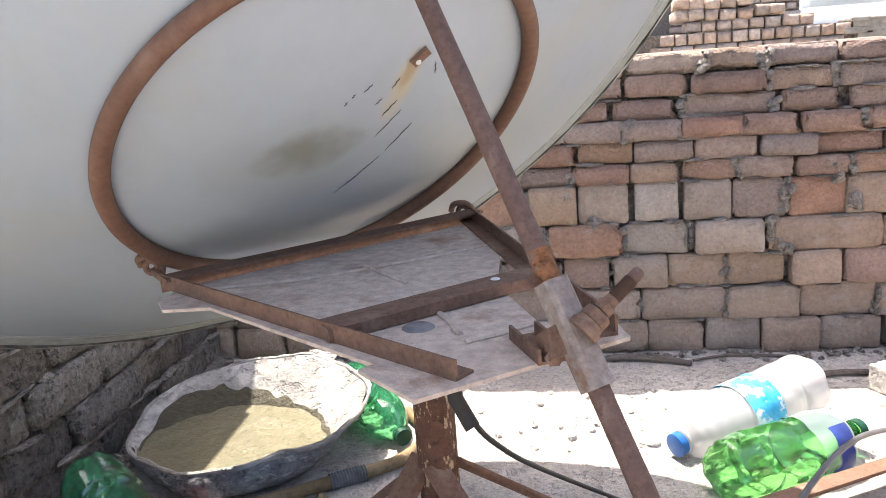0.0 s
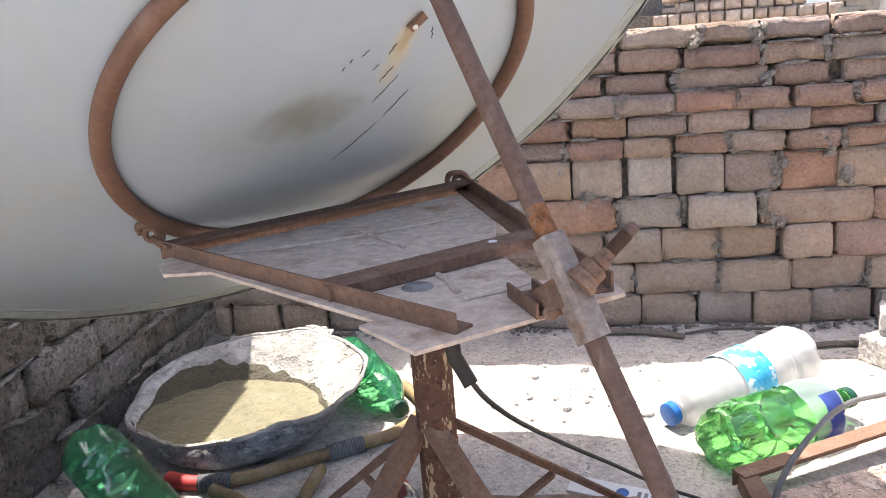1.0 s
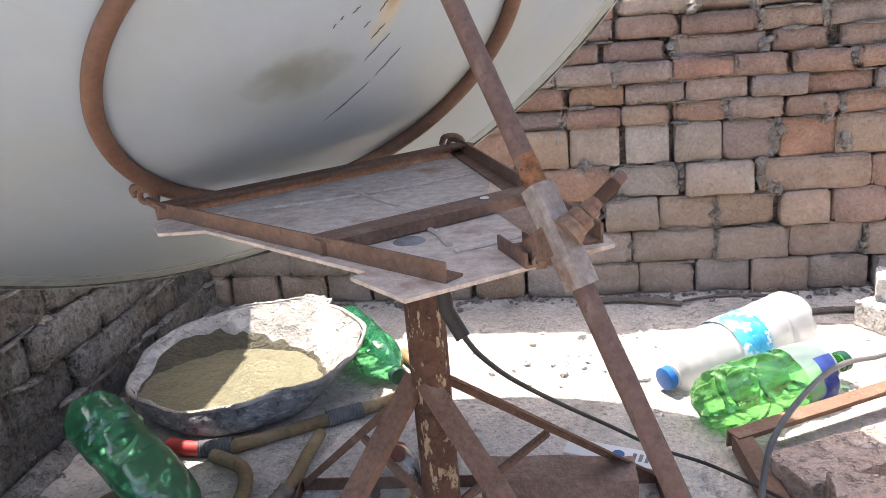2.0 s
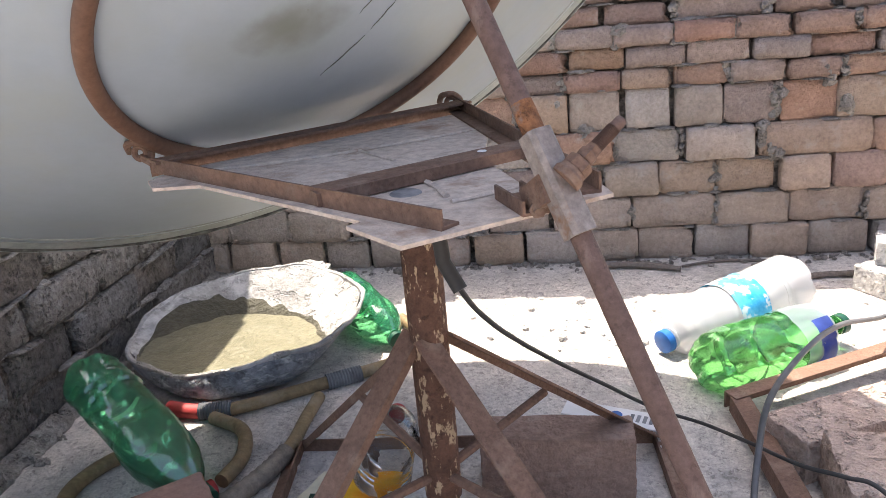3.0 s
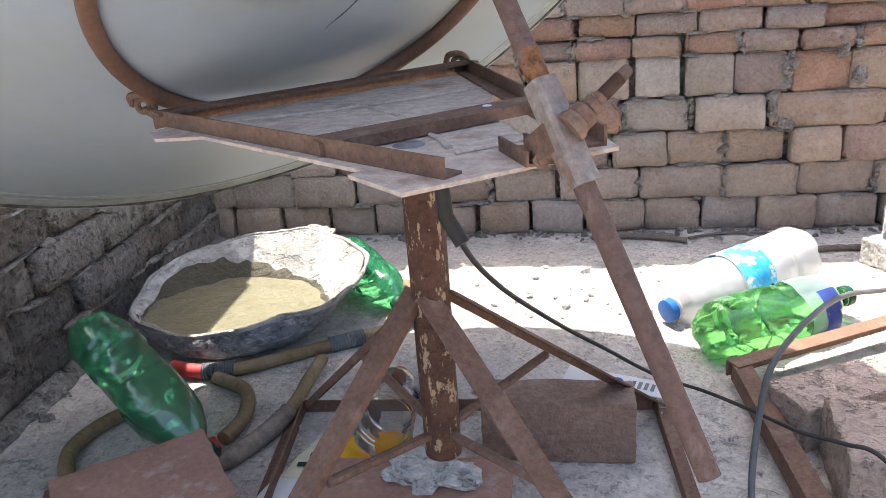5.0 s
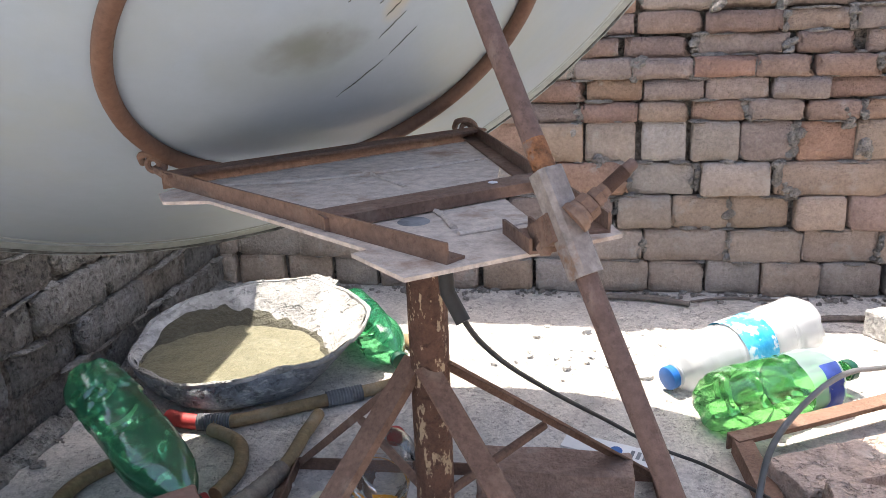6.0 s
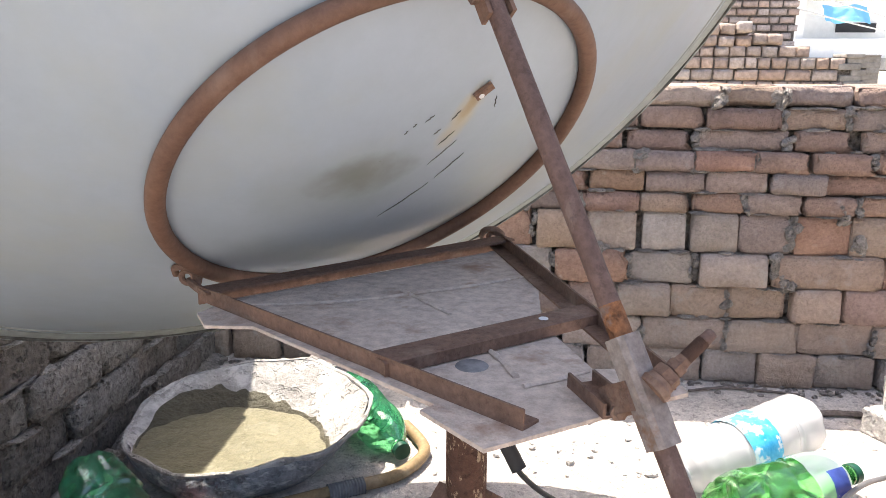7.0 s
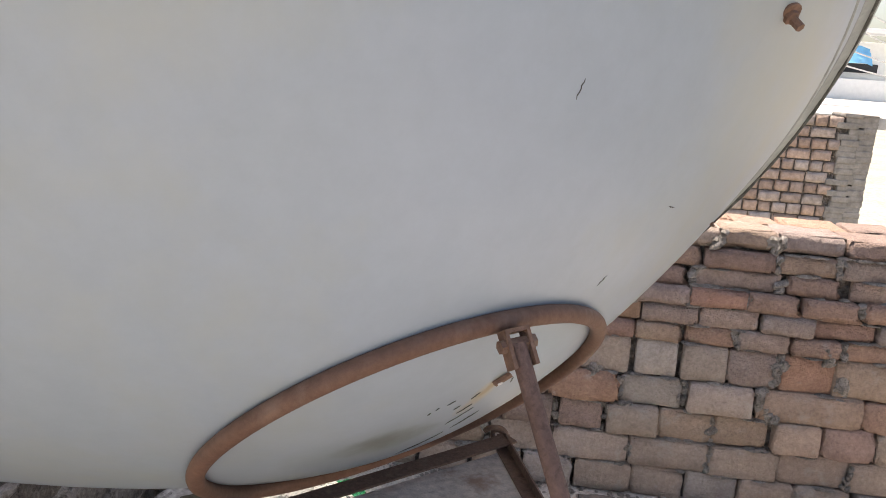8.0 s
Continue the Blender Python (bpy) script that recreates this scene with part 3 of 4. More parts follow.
stain(DISH, on_dish(-0.049, 0.063) * U, on_dish(0.082, 0.006) - on_dish(-0.019, 0.034), 0.2 * U, 0.12 * U, (0.27, 0.29, 0.25), 0.35, 16)
SCRATCHES = [(0.117, -0.104, 0.106, -0.082), (0.092, -0.066, 0.082, -0.053), (0.123, -0.056, 0.101, -0.025), (0.138, -0.032, 0.099, 0.024),
             (0.172, 0.008, 0.132, 0.068), (0.124, 0.079, 0.052, 0.171), (0.067, -0.099, 0.054, -0.084), (0.039, -0.083, 0.035, -0.075),
             (0.028, -0.069, 0.024, -0.06), (0.406, -0.439, 0.43, -0.429), (0.275, -0.325, 0.292, -0.339), (0.078, -0.677, 0.071, -0.651), (0.183, -0.124, 0.19, -0.098)]
for a, b, c, d in SCRATCHES:
    run = [on_dish(a + (c - a) * k / 6 + 0.0012 * math.sin(k * 2.3), b + (d - b) * k / 6, 0.0006) for k in range(7)]
    part("scratch", tube(run, 0.0012, 5, radii=[0.0004, 0.0008, 0.001, 0.0009, 0.001, 0.0007, 0.0003]), DARK_SEAM, dish)

# the trapezoid carrying frame of angle irons
Z0 = 0.955
FL, FR = Vector((-0.478, 0.97, Z0)), Vector((0.041, 1.462, Z0))
LE, RE = Vector((0.112, 0.548, Z0)), Vector((0.31, 0.69, Z0))
frame_bar = part("front_bar", bar(FL, FR, angle_iron(0.045, -0.032, 0.005, 1)), RUST, dish, smooth=False)
part("side_bar", bar(FL, LE, angle_iron(0.032, 0.027, 0.004, -1)), RUST, dish, smooth=False).location.z = -0.024 * U
part("side_bar", bar(FR, RE, angle_iron(0.032, 0.028, 0.004, 1)), RUST, dish, smooth=False).location.z = -0.024 * U
CL, CR = FL.lerp(LE, 0.65), FR.lerp(RE, 0.655)
part("cross_bar", bar(CL + Vector((0, 0, -0.004)), CR + Vector((0, 0, -0.004)), [(-0.027, -0.018), (0.027, -0.018), (0.027, 0.0), (0.021, 0.002), (-0.021, 0.002), (-0.027, 0.0)]), RUST, dish, smooth=False)
part("paint_spot", lathe([(0, 0.008), (0.001, 0.007)], 16, Matrix.Translation(CL.lerp(CR, 0.74) + Vector((0, 0, -0.0015)))), PAPER, dish)
PLATE_XY = [(0.07, 0.50), (0.325, 0.685), (0.305, 0.765), (0.206, 0.746), (0.135, 0.925), (0.125, 1.2), (0.045, 1.42), (-0.42, 0.985), (-0.448, 0.9), (-0.41, 0.843), (-0.33, 0.85), (0.0, 0.605), (-0.016, 0.587)]
bm = bmesh.new()
f = bm.faces.new([bm.verts.new((x, y, 0.931)) for x, y in PLATE_XY])
ex = bmesh.ops.extrude_face_region(bm, geom=[f])
for v in ex["geom"]:
    if isinstance(v, bmesh.types.BMVert):
        v.co.z -= 0.0055
plate = part("base_plate", bm, PLATE, dish, "dusty grey sheet steel plate", smooth=False)
# weld beads and seams on the plate
for pts in ([(-0.38, 0.945), (-0.2, 1.0), (0.0, 1.12), (0.11, 1.21)], [(-0.13, 1.08), (-0.08, 1.02), (-0.02, 0.95)], [(0.03, 0.83), (0.07, 0.77), (0.1, 0.7)], [(0.11, 0.67), (0.15, 0.695), (0.2, 0.735)]):
    path = smooth_path([(x, y, 0.932) for x, y in pts], 10)
    part("weld_bead", tube(path, 0.0042, 6, False, 0.9), PLATE, plate)
part("round_mark", lathe([(0, 0.024), (0.0015, 0.022)], 24, Matrix.Translation((0.036, 0.735, 0.931))), GREY_MARK, plate)

# clips that hold the ring to the frame
for c, e in ((Vector((-0.519, 1.035, 0.958)), FL), (Vector((0.022, 1.475, 0.95)), FR)):
    clip = part("clip", tube(smooth_path([c + Vector(o) for o in ((-0.03, 0.0, 0.0), (-0.02, -0.02, 0.018), (0.005, -0.02, 0.02), (0.02, -0.012, 0.005), (0.02, -0.02, -0.015))], 6), 0.007, 8), RUST, dish)
    part("eye_bolt", tube([c + Vector((0.012 * math.cos(a), -0.015, 0.012 * math.sin(a))) for a in (2 * math.pi * k / 14 for k in range(14))], 0.006, 8, True), RUST, clip)
    part("bolt_shank", tube([c + Vector((0, -0.01, -0.01)), e + Vector((0.012, 0.0, -0.01))], 0.008, 8), RUST, clip)

# elevation rod with its sleeve and clamp screw
ROD_A, ROD_B = Vector((0.048, 0.802, 1.437)), Vector((0.408, 0.418, 0.615))
ROD_D = (ROD_B - ROD_A).normalized()
rod = part("elevation_rod", tube([ROD_A.lerp(ROD_B, k / 20) for k in range(21)], 0.0138, 16, False, 0.05), ROD, dish, "brown rusted steel rod")
part("rust_patch", tube([ROD_A.lerp(ROD_B, 0.452 + 0.044 * k / 8) for k in range(9)], 0.0143, 16, False, 0.06, radii=[0.0139, 0.0142, 0.0144, 0.0145, 0.0146, 0.0147, 0.0147, 0.0148, 0.0148]), ROD_RUST, rod, "orange rust just above the sleeve")
S_A, S_B = ROD_A.lerp(ROD_B, 0.494), ROD_A.lerp(ROD_B, 0.633)
sq = 0.0178
sleeve = part("sleeve", bar(S_A, S_B, [(-sq, -sq + 0.006), (-sq + 0.006, -sq), (sq - 0.006, -sq), (sq, -sq + 0.006), (sq, sq - 0.006), (sq - 0.006, sq), (-sq + 0.006, sq), (-sq, sq - 0.006)], up=(0.55, -0.75, 0.2)), SLEEVE, dish, "grey painted clamp sleeve", smooth=False)
mid = S_A.lerp(S_B, 0.45)
H_A, H_B = mid + Vector((0.014, -0.014, 0.004)), Vector((0.33, 0.61, 1.042))
stud = axis_pose(H_A, H_B)
reach = (H_B - H_A).length
part("welded_collar", lathe([(-0.004, 0.02), (0.004, 0.0205), (0.008, 0.0175), (0.012, 0.017)], 18, stud), RUST, sleeve, angle=25)
part("clamp_nut", lathe([(0.012, 0.0155), (0.0135, 0.017), (0.025, 0.017), (0.027, 0.0155)], 6, stud), RUST, sleeve, angle=20)
part("lock_nut", lathe([(0.028, 0.0115), (0.029, 0.013), (0.039, 0.013), (0.041, 0.0105), (0.05, 0.0095)], 6, stud @ Matrix.Rotation(0.4, 4, "Z")), RUST, sleeve, angle=20)
thread = [(0.045 + (reach - 0.06) * k / 56, 0.0088 if k % 2 else 0.0072) for k in range(57)]
part("threaded_stud", lathe(thread + [(reach - 0.014, 0.0078), (reach - 0.002, 0.0074), (reach, 0.006)], 14, stud), ROD, sleeve, angle=60)
# fork and pin at the rod's head
side = ROD_D.cross(AX).normalized()
for sgn in (-1, 1):
    part("fork_plate", bar(ROD_A + side * 0.018 * sgn + ROD_D * 0.036, ROD_A + side * 0.018 * sgn - ROD_D * 0.022, [(-0.014, -0.003), (0.014, -0.003), (0.014, 0.003), (-0.014, 0.003)], up=side), RUST, rod)
part("pin", tube([ROD_A + side * 0.03, ROD_A - side * 0.03], 0.011, 6), RUST, rod)
part("ring_lug", bar(ROD_A - ROD_D * 0.02 - side * 0.021, ROD_A - ROD_D * 0.02 + side * 0.021, [(-0.014, -0.003), (0.014, -0.003), (0.014, 0.003), (-0.014, 0.003)], up=ROD_D), RUST, rod)
# bracket that joins sleeve and plate
B_A, B_B = Vector((0.186, 0.69, 0.931)), Vector((0.226, 0.6, 0.931))
brk = part("sleeve_bracket", bar(B_A, B_B, [(-0.02, 0), (0.02, 0), (0.02, 0.02), (0.016, 0.02), (0.016, 0.004), (-0.016, 0.004), (-0.016, 0.02), (-0.02, 0.02)]), RUST, dish, smooth=False)
part("bracket_web", bar(B_B + Vector((0, 0.03, 0.012)), mid.lerp(S_B, 0.1), [(-0.022, -0.02), (0.022, -0.02), (0.022, 0.016), (-0.022, 0.016)]), RUST, brk, smooth=False)
bolt(brk, B_B + Vector((0.0, -0.0, 0.008)), B_B + Vector((0.03, -0.1, 0.008)), 0.012, 0.012)

# post, legs and base frame
PX, PY = 0.013, 0.93
part("post", tube([(PX, PY, 0.268 + 0.0328 * k) for k in range(21)], 0.036, 20), POST, dish, "rusty pipe post with flaking cream paint")
FEET = [Vector((-0.38, 0.42, 0.03)), Vector((0.555, 0.41, 0.03)), Vector((0.49, 1.50, 0.03)), Vector((-0.475, 1.46, 0.03))]
top = Vector((PX, PY, 0.62))
for ft in FEET:
    d = Vector((ft.x - PX, ft.y - PY, 0)).normalized()
    leg = part("leg", bar(top + d * 0.02, ft, angle_iron(0.046, -0.018, 0.005, 1), up=(0, 0, 1)), RUST, dish, smooth=False)
    hit_leg = top.lerp(ft, 0.42)
    part("strut", tube([Vector((PX, PY, 0.32)) + d * 0.03, hit_leg + Vector((0, 0, -0.02))], 0.0095, 8), RUST, leg)
for a, b in zip(FEET, FEET[1:] + FEET[:1]):
    part("base_bar", bar(Vector((a.x, a.y, 0.0)), Vector((b.x, b.y, 0.0)), angle_iron(0.04, 0.036, 0.005, 1)), RUST, dish, smooth=False)

# ---- bowl ----
bowl = thing("mortar_bowl", (-0.85, 2.05, 0.0), "battered cement-crusted builder's bowl half full of yellow slurry", "bowl")


def bowl_rim(a):
    return 0.157 + 0.03 * math.cos(a) + 0.05 * math.sin(a) + 0.006 * math.sin(5 * a + 1) + 0.004 * math.sin(11 * a)


def bowl_point(a, k, inset=0.0):
    """Point at the angle a, k from the foot (0) to the rim (1)."""
    c, s_ = math.cos(a), math.sin(a)
    steep = max(0.0, -s_) ** 0.8
    grow = (0.36 + 0.64 * k ** 0.85) * (1 - steep) + (0.72 + 0.28 * math.sqrt(max(0.0, 1 - (1 - k) ** 2))) * steep
    rx, ry = 0.425 * grow - inset, 0.345 * grow - inset
    w = 1 + 0.02 * math.sin(3 * a + 2) + 0.012 * math.sin(7 * a)
    return Vector((-0.85 + rx * w * c, 2.0 + 0.06 * k + ry * w * s_, 0.012 + (bowl_rim(a) - 0.012) * k + inset * 0.3))


def bowl_skin(inset, ks, seg=72, jitter=0.0):
    bm = bmesh.new()
    rows = [[bm.verts.new(bowl_point(2 * math.pi * i / seg, k, inset)) for i in range(seg)] for k in ks]
    for v in bm.verts:
        v.co += Vector((1, 1, 0.5)) * jitter * noise.noise(v.co * 18)
    for a, b in zip(rows, rows[1:]):
        for i in range(seg):
            bm.faces.new((a[i], a[(i + 1) % seg], b[(i + 1) % seg], b[i]))
    bm.faces.new(rows[0])
    return bm


KS = [0.0, 0.08, 0.2, 0.3, 0.4, 0.5, 0.58, 0.66, 0.74, 0.82, 0.9, 0.96, 1.0]
shell = part("shell", bowl_skin(0.0, KS, jitter=0.004), BOWL_OUT, bowl, "blue-black rubber outside")
bm = bowl_skin(0.016, KS, 110, jitter=0.011)
part("cement_crust", bm, BOWL, bowl, "grey dried cement crust inside")
edge = [bowl_point(2 * math.pi * i / 110, 1.0, 0.006) for i in range(110)]
part("rim", tube(edge, 0.009, 8, True, 0.7), BOWL, shell)
flap = box((-0.06, -0.028, -0.006), (0.06, 0.028, 0.006), 0.004)
bmesh.ops.subdivide_edges(flap, edges=[e for e in flap.edges if e.calc_length() > 0.03], cuts=5, use_grid_fill=True)
for v in flap.verts:
    v.co += Vector((0.3, 1, 0.6)) * 0.012 * noise.noise(v.co * 30)
flap.transform(pose(-0.68, 2.385, 0.212, 24, 6, -14))
part("rim_flap", flap, BOWL, shell, "torn white-crusted flap bent over the rim")
LEVEL = 0.092


def at_level(a, z, inset):
    return bowl_point(a, (z - 0.012) / (bowl_rim(a) - 0.012), inset)


bm = bmesh.new()
seg = 72
mid_slurry = Vector((-0.85, 2.03, LEVEL))
cv = bm.verts.new(mid_slurry)
rings = []
for j in range(1, 13):
    ring = []
    for i in range(seg):
        q = mid_slurry.lerp(at_level(2 * math.pi * i / seg, LEVEL, 0.008), j / 12)
        q.z = LEVEL + 0.004 * noise.noise(q * 14) + 0.0025 * noise.noise(q * 40)
        ring.append(bm.verts.new(q))
    rings.append(ring)
for i in range(seg):
    bm.faces.new((cv, rings[0][i], rings[0][(i + 1) % seg]))
for a, b in zip(rings, rings[1:]):
    for i in range(seg):
        bm.faces.new((a[i], b[i], b[(i + 1) % seg], a[(i + 1) % seg]))
part("slurry", bm, SLURRY, bowl, "wet yellowish cement slurry")
bm = bmesh.new()
rows = []
for k0 in (0.0, 0.25, 0.5, 0.75, 1.0):
    row = []
    for i in range(120):
        a = 2 * math.pi * i / 120
        reach = 0.003 + 0.044 * max(0.0, math.cos(a - radians(150))) + 0.016 * noise.noise(Vector((math.cos(a) * 6, math.sin(a) * 6, 1))) + 0.008 * noise.noise(Vector((math.cos(a) * 17, math.sin(a) * 17, 4)))
        z_at = min(LEVEL - 0.01 + (max(0.004, reach) + 0.01) * k0, bowl_rim(a) - 0.02)
        row.append(bm.verts.new(at_level(a, z_at, 0.0235)))
    rows.append(row)
for a, b in zip(rows, rows[1:]):
    for i in range(120):
        bm.faces.new((a[i], a[(i + 1) % 120], b[(i + 1) % 120], b[i]))
part("wet_band", bm, WET, bowl, "dark wet tide line above the slurry")


# ---- bottles ----
def bottle(base, neck, radius, material, label, cap_material, group="", crumple=0.12, seed=1, labels=(), base_z=0.0, squash=1.0, shape="soda"):
    """A blown soft-drink bottle lying along base to neck, ribbed and dented."""
    base, neck = Vector(base), Vector(neck)
    L = (neck - base).length
    m = axis_pose(base, neck) @ Matrix.Diagonal((1, squash, 1, 1))
    ob = thing("plastic_bottle", (base.x, base.y, base_z), label, "bottle", group)
    if shape == "soda":
        prof = [(0.0, 0.45), (0.0, 0.62), (0.012, 0.86), (0.04, 0.97), (0.08, 1.0), (0.2, 1.0), (0.213, 0.93), (0.23, 1.0), (0.265, 1.0), (0.28, 0.92), (0.3, 0.95), (0.47, 0.95),
                (0.49, 0.89), (0.515, 0.99), (0.6, 1.0), (0.68, 0.97), (0.76, 0.86), (0.83, 0.66), (0.885, 0.42), (0.915, 0.29), (0.93, 0.27), (0.935, 0.34), (0.945, 0.34), (0.95, 0.27), (0.97, 0.27)]
    else:
        prof = [(0.0, 0.45), (0.0, 0.7), (0.015, 0.93), (0.05, 1.0), (0.2, 1.0), (0.21, 0.95), (0.23, 0.95), (0.24, 1.0), (0.36, 1.0), (0.37, 0.97), (0.6, 0.97), (0.61, 1.0), (0.72, 1.0),
                (0.8, 0.94), (0.86, 0.8), (0.9, 0.6), (0.92, 0.4), (0.93, 0.31), (0.935, 0.36), (0.945, 0.36), (0.95, 0.28), (0.97, 0.28)]
    fine = []
    for (a, ra), (b, rb) in zip(prof, prof[1:]):
        for k in range(4):
            fine.append((a + (b - a) * k / 4, ra + (rb - ra) * k / 4))
    fine.append(prof[-1])

    def dent(bm, scale=1.0, amount=1.0):
        for v in bm.verts:
            t = v.co.z / L
            n1 = noise.noise(Vector((v.co.x * 9, v.co.y * 9, v.co.z * 7)) + Vector((seed * 3.7, 0, 0)))
            n2 = noise.noise(Vector((v.co.x * 26, v.co.y * 26, v.co.z * 22)) + Vector((seed, 9, 0)))
            fold = abs(noise.noise(Vector((v.co.x * 10, v.co.y * 10, v.co.z * 8)) + Vector((seed * 2.1, 4, 1))))
            k = 1 + amount * crumple * (n1 * 0.9 + n2 * 0.16 - 4.5 * max(0, 0.11 - fold)) * min(1, max(0, (0.92 - t) * 5))
            v.co.x *= k * scale
            v.co.y *= k * scale
    bm = lathe([(a * L, r * radius) for a, r in fine], 56, cap=True)
    # petals of the foot
    for v in bm.verts:
        if v.co.z < 0.06 * L:
            v.co.z += 0.02 * L * max(0, math.sin(5 * math.atan2(v.co.y, v.co.x))) * (1 - v.co.z / (0.06 * L))
    dent(bm)
    bm.transform(m)
    body = part("body", bm, material, ob)
    for a, b, lm in labels:
        ks = [a + (b - a) * k / 8 for k in range(9)]
        bm = lathe([(k * L, radius * 1.012) for k in ks], 56, cap=False)
        dent(bm, 1.03 if lm is NAVY_LABEL else 1.02, 0.7)
        bm.transform(m)
        if lm is NAVY_LABEL:
            axis = (neck - base).normalized()
            gone = []
            for f in bm.faces:
                c = f.calc_center_median() - base
                c -= axis * c.dot(axis)
                if c.normalized().dot(Vector((0.1, -0.95, 0.15)).normalized()) < 0.62:
                    gone.append(f)
            bmesh.ops.delete(bm, geom=gone, context="FACES")
        part("wrap_label", bm, lm, body)
    if cap_material:
        bm = lathe([(0.955 * L, 0.33 * radius), (0.96 * L, 0.36 * radius), (1.0 * L, 0.36 * radius), (1.005 * L, 0.3 * radius)], 20, m)
        part("cap", bm, cap_material, ob)
    return ob


bottle((-1.10, 1.50, 0.235), (-0.62, 1.16, 0.06), 0.088, GREEN, "dark green crumpled soft-drink bottle leaning on the side wall debris", GREEN_CAP, "empty bottles", 0.15, 1)
bottle((-0.60, 2.46, 0.088), (-0.305, 2.05, 0.05), 0.085, GREEN, "green soft-drink bottle lying behind the mortar bowl", GREEN_CAP, "empty bottles", 0.10, 2)
bottle((1.09, 2.36, 0.105), (0.585, 2.0, 0.05), 0.108, WHITE_PL, "milky white water bottle with sky-blue label and blue cap", BLUE, "empty bottles", 0.06, 3, [(0.38, 0.59, SKY_LABEL)], shape="water")
bottle((0.675, 1.77, 0.09), (1.16, 2.075, 0.07), 0.1, PALE_GREEN, "crushed pale green soft-drink bottle with navy and white label", GREEN_CAP, "empty bottles", 0.2, 4, [(0.54, 0.76, PALE_LABEL), (0.63, 0.745, NAVY_LABEL)], squash=0.92)
bottle((-0.198, 1.235, 0.08), (-0.222, 1.585, 0.05), 0.077, CLEAR, "clear empty plastic bottle with red cap under the stand", RED, "empty bottles", 0.08, 5)

# ---- hoses and cables ----
hose = thing("rubber_hose", (-0.75, 1.64, 0.0), "tan rubber hose with bound joints and red ends, coiled on floor", "hose")
HZ = 0.024
run = smooth_path([(-0.34, 2.3, HZ), (-0.24, 2.12, HZ), (-0.30, 1.95, HZ), (-0.44, 1.85, HZ), (-0.555, 1.775, HZ), (-0.75, 1.655, HZ), (-0.86, 1.635, HZ)], 10)
part("hose_length", tube(run, 0.021, 12), HOSE, hose)
part("red_end", tube(smooth_path([(-0.84, 1.637, HZ), (-0.9, 1.64, HZ), (-0.97, 1.66, HZ)], 6), 0.024, 12), RED, hose)
part("binding", tube([Vector((-0.76, 1.652, HZ)).lerp(Vector((-0.86, 1.636, HZ)), k / 24) for k in range(25)], 0.025, 12, radii=[0.0255 if k % 2 else 0.028 for k in range(25)]), TAPE, hose, "wire binding")
part("binding", tube([Vector((-0.40, 1.87, HZ)).lerp(Vector((-0.5, 1.81, HZ)), k / 24) for k in range(25)], 0.025, 12, radii=[0.0255 if k % 2 else 0.028 for k in range(25)]), TAPE, hose, "wire binding")
loop = smooth_path([(-0.8, 1.60, HZ), (-0.68, 1.53, HZ), (-0.63, 1.40, HZ), (-0.645, 1.29, HZ)], 10)
part("hose_length", tube(loop, 0.021, 12), HOSE, hose)
part("red_end", tube([(-0.655, 1.265, HZ), (-0.71, 1.19, HZ)], 0.024, 12), RED, hose)
left = smooth_path([(-0.86, 1.5, HZ), (-1.0, 1.39, HZ), (-1.05, 1.25, HZ), (-1.0, 1.13, HZ), (-0.9, 1.05, HZ)], 10)
part("hose_length", tube(left, 0.021, 12), HOSE, hose)
tail = smooth_path([(-0.5, 1.72, HZ), (-0.505, 1.6, HZ), (-0.51, 1.42, HZ), (-0.57, 1.25, HZ), (-0.68, 1.1, HZ)], 14)
part("hose_length", tube(tail, 0.02, 12), HOSE, hose)
wrap = [q for q in tail if q.y < 1.42]
part("binding", tube(wrap, 0.024, 12, radii=[0.025 if k % 2 else 0.028 for k in range(len(wrap))]), WRAP, hose, "dirty cloth wrapping")

cable = thing("antenna_cable", (0.49, 1.635, 0.0), "black antenna cable hanging from the mount plate to the floor", "cable")
run = smooth_path([(0.072, 0.75, 0.92), (0.08, 0.79, 0.8), (0.099, 0.84, 0.72), (0.125, 0.92, 0.642), (0.167, 1.02, 0.553), (0.253, 1.22, 0.392), (0.363, 1.4, 0.235), (0.45, 1.52, 0.12), (0.53, 1.585, 0.045), (0.625, 1.532, 0.04), (0.696, 1.354, 0.1), (0.766, 1.207, 0.14), (0.833, 1.128, 0.165), (0.89, 1.081, 0.165), (1.0, 1.0, 0.05)], 10)
part("lead", tube(run, 0.005, 10), CABLE, cable)
part("connector", tube([(0.078, 0.725, 0.9), (0.084, 0.72, 0.829), (0.108, 0.705, 0.79)], 0.0115, 14), CABLE, cable, "thick rubber connector boot")
wire = thing("grey_lead", (0.64, 1.08, 0.0), "grey cable arching over the floor beside bricks", "cable")
run = smooth_path([(0.63, 0.92, 0.02), (0.642, 1.080, 0.063), (0.673, 1.190, 0.173), (0.716, 1.270, 0.276), (0.851, 1.455, 0.303), (1.002, 1.660, 0.264), (1.200, 1.900, 0.169), (1.45, 2.15, 0.1), (1.6, 2.3, 0.02)], 10)
part("lead", tube(run, 0.0075, 10), GREY_CABLE, wire)

# ---- loose frame and bricks ----
frame2 = thing("steel_frame", (0.72, 1.63, 0.0), "rusty angle-iron frame lying on the floor", "steel frame")
ANG = angle_iron(0.05, -0.05, 0.006, 1)
part("frame_side", bar((0.70, 1.635, 0.08), (1.6, 2.11, 0.085), ANG), RUST, frame2, smooth=False)
part("frame_side", bar((0.765, 0.85, 0.065), (0.712, 1.62, 0.076), ANG), RUST, frame2, smooth=False)


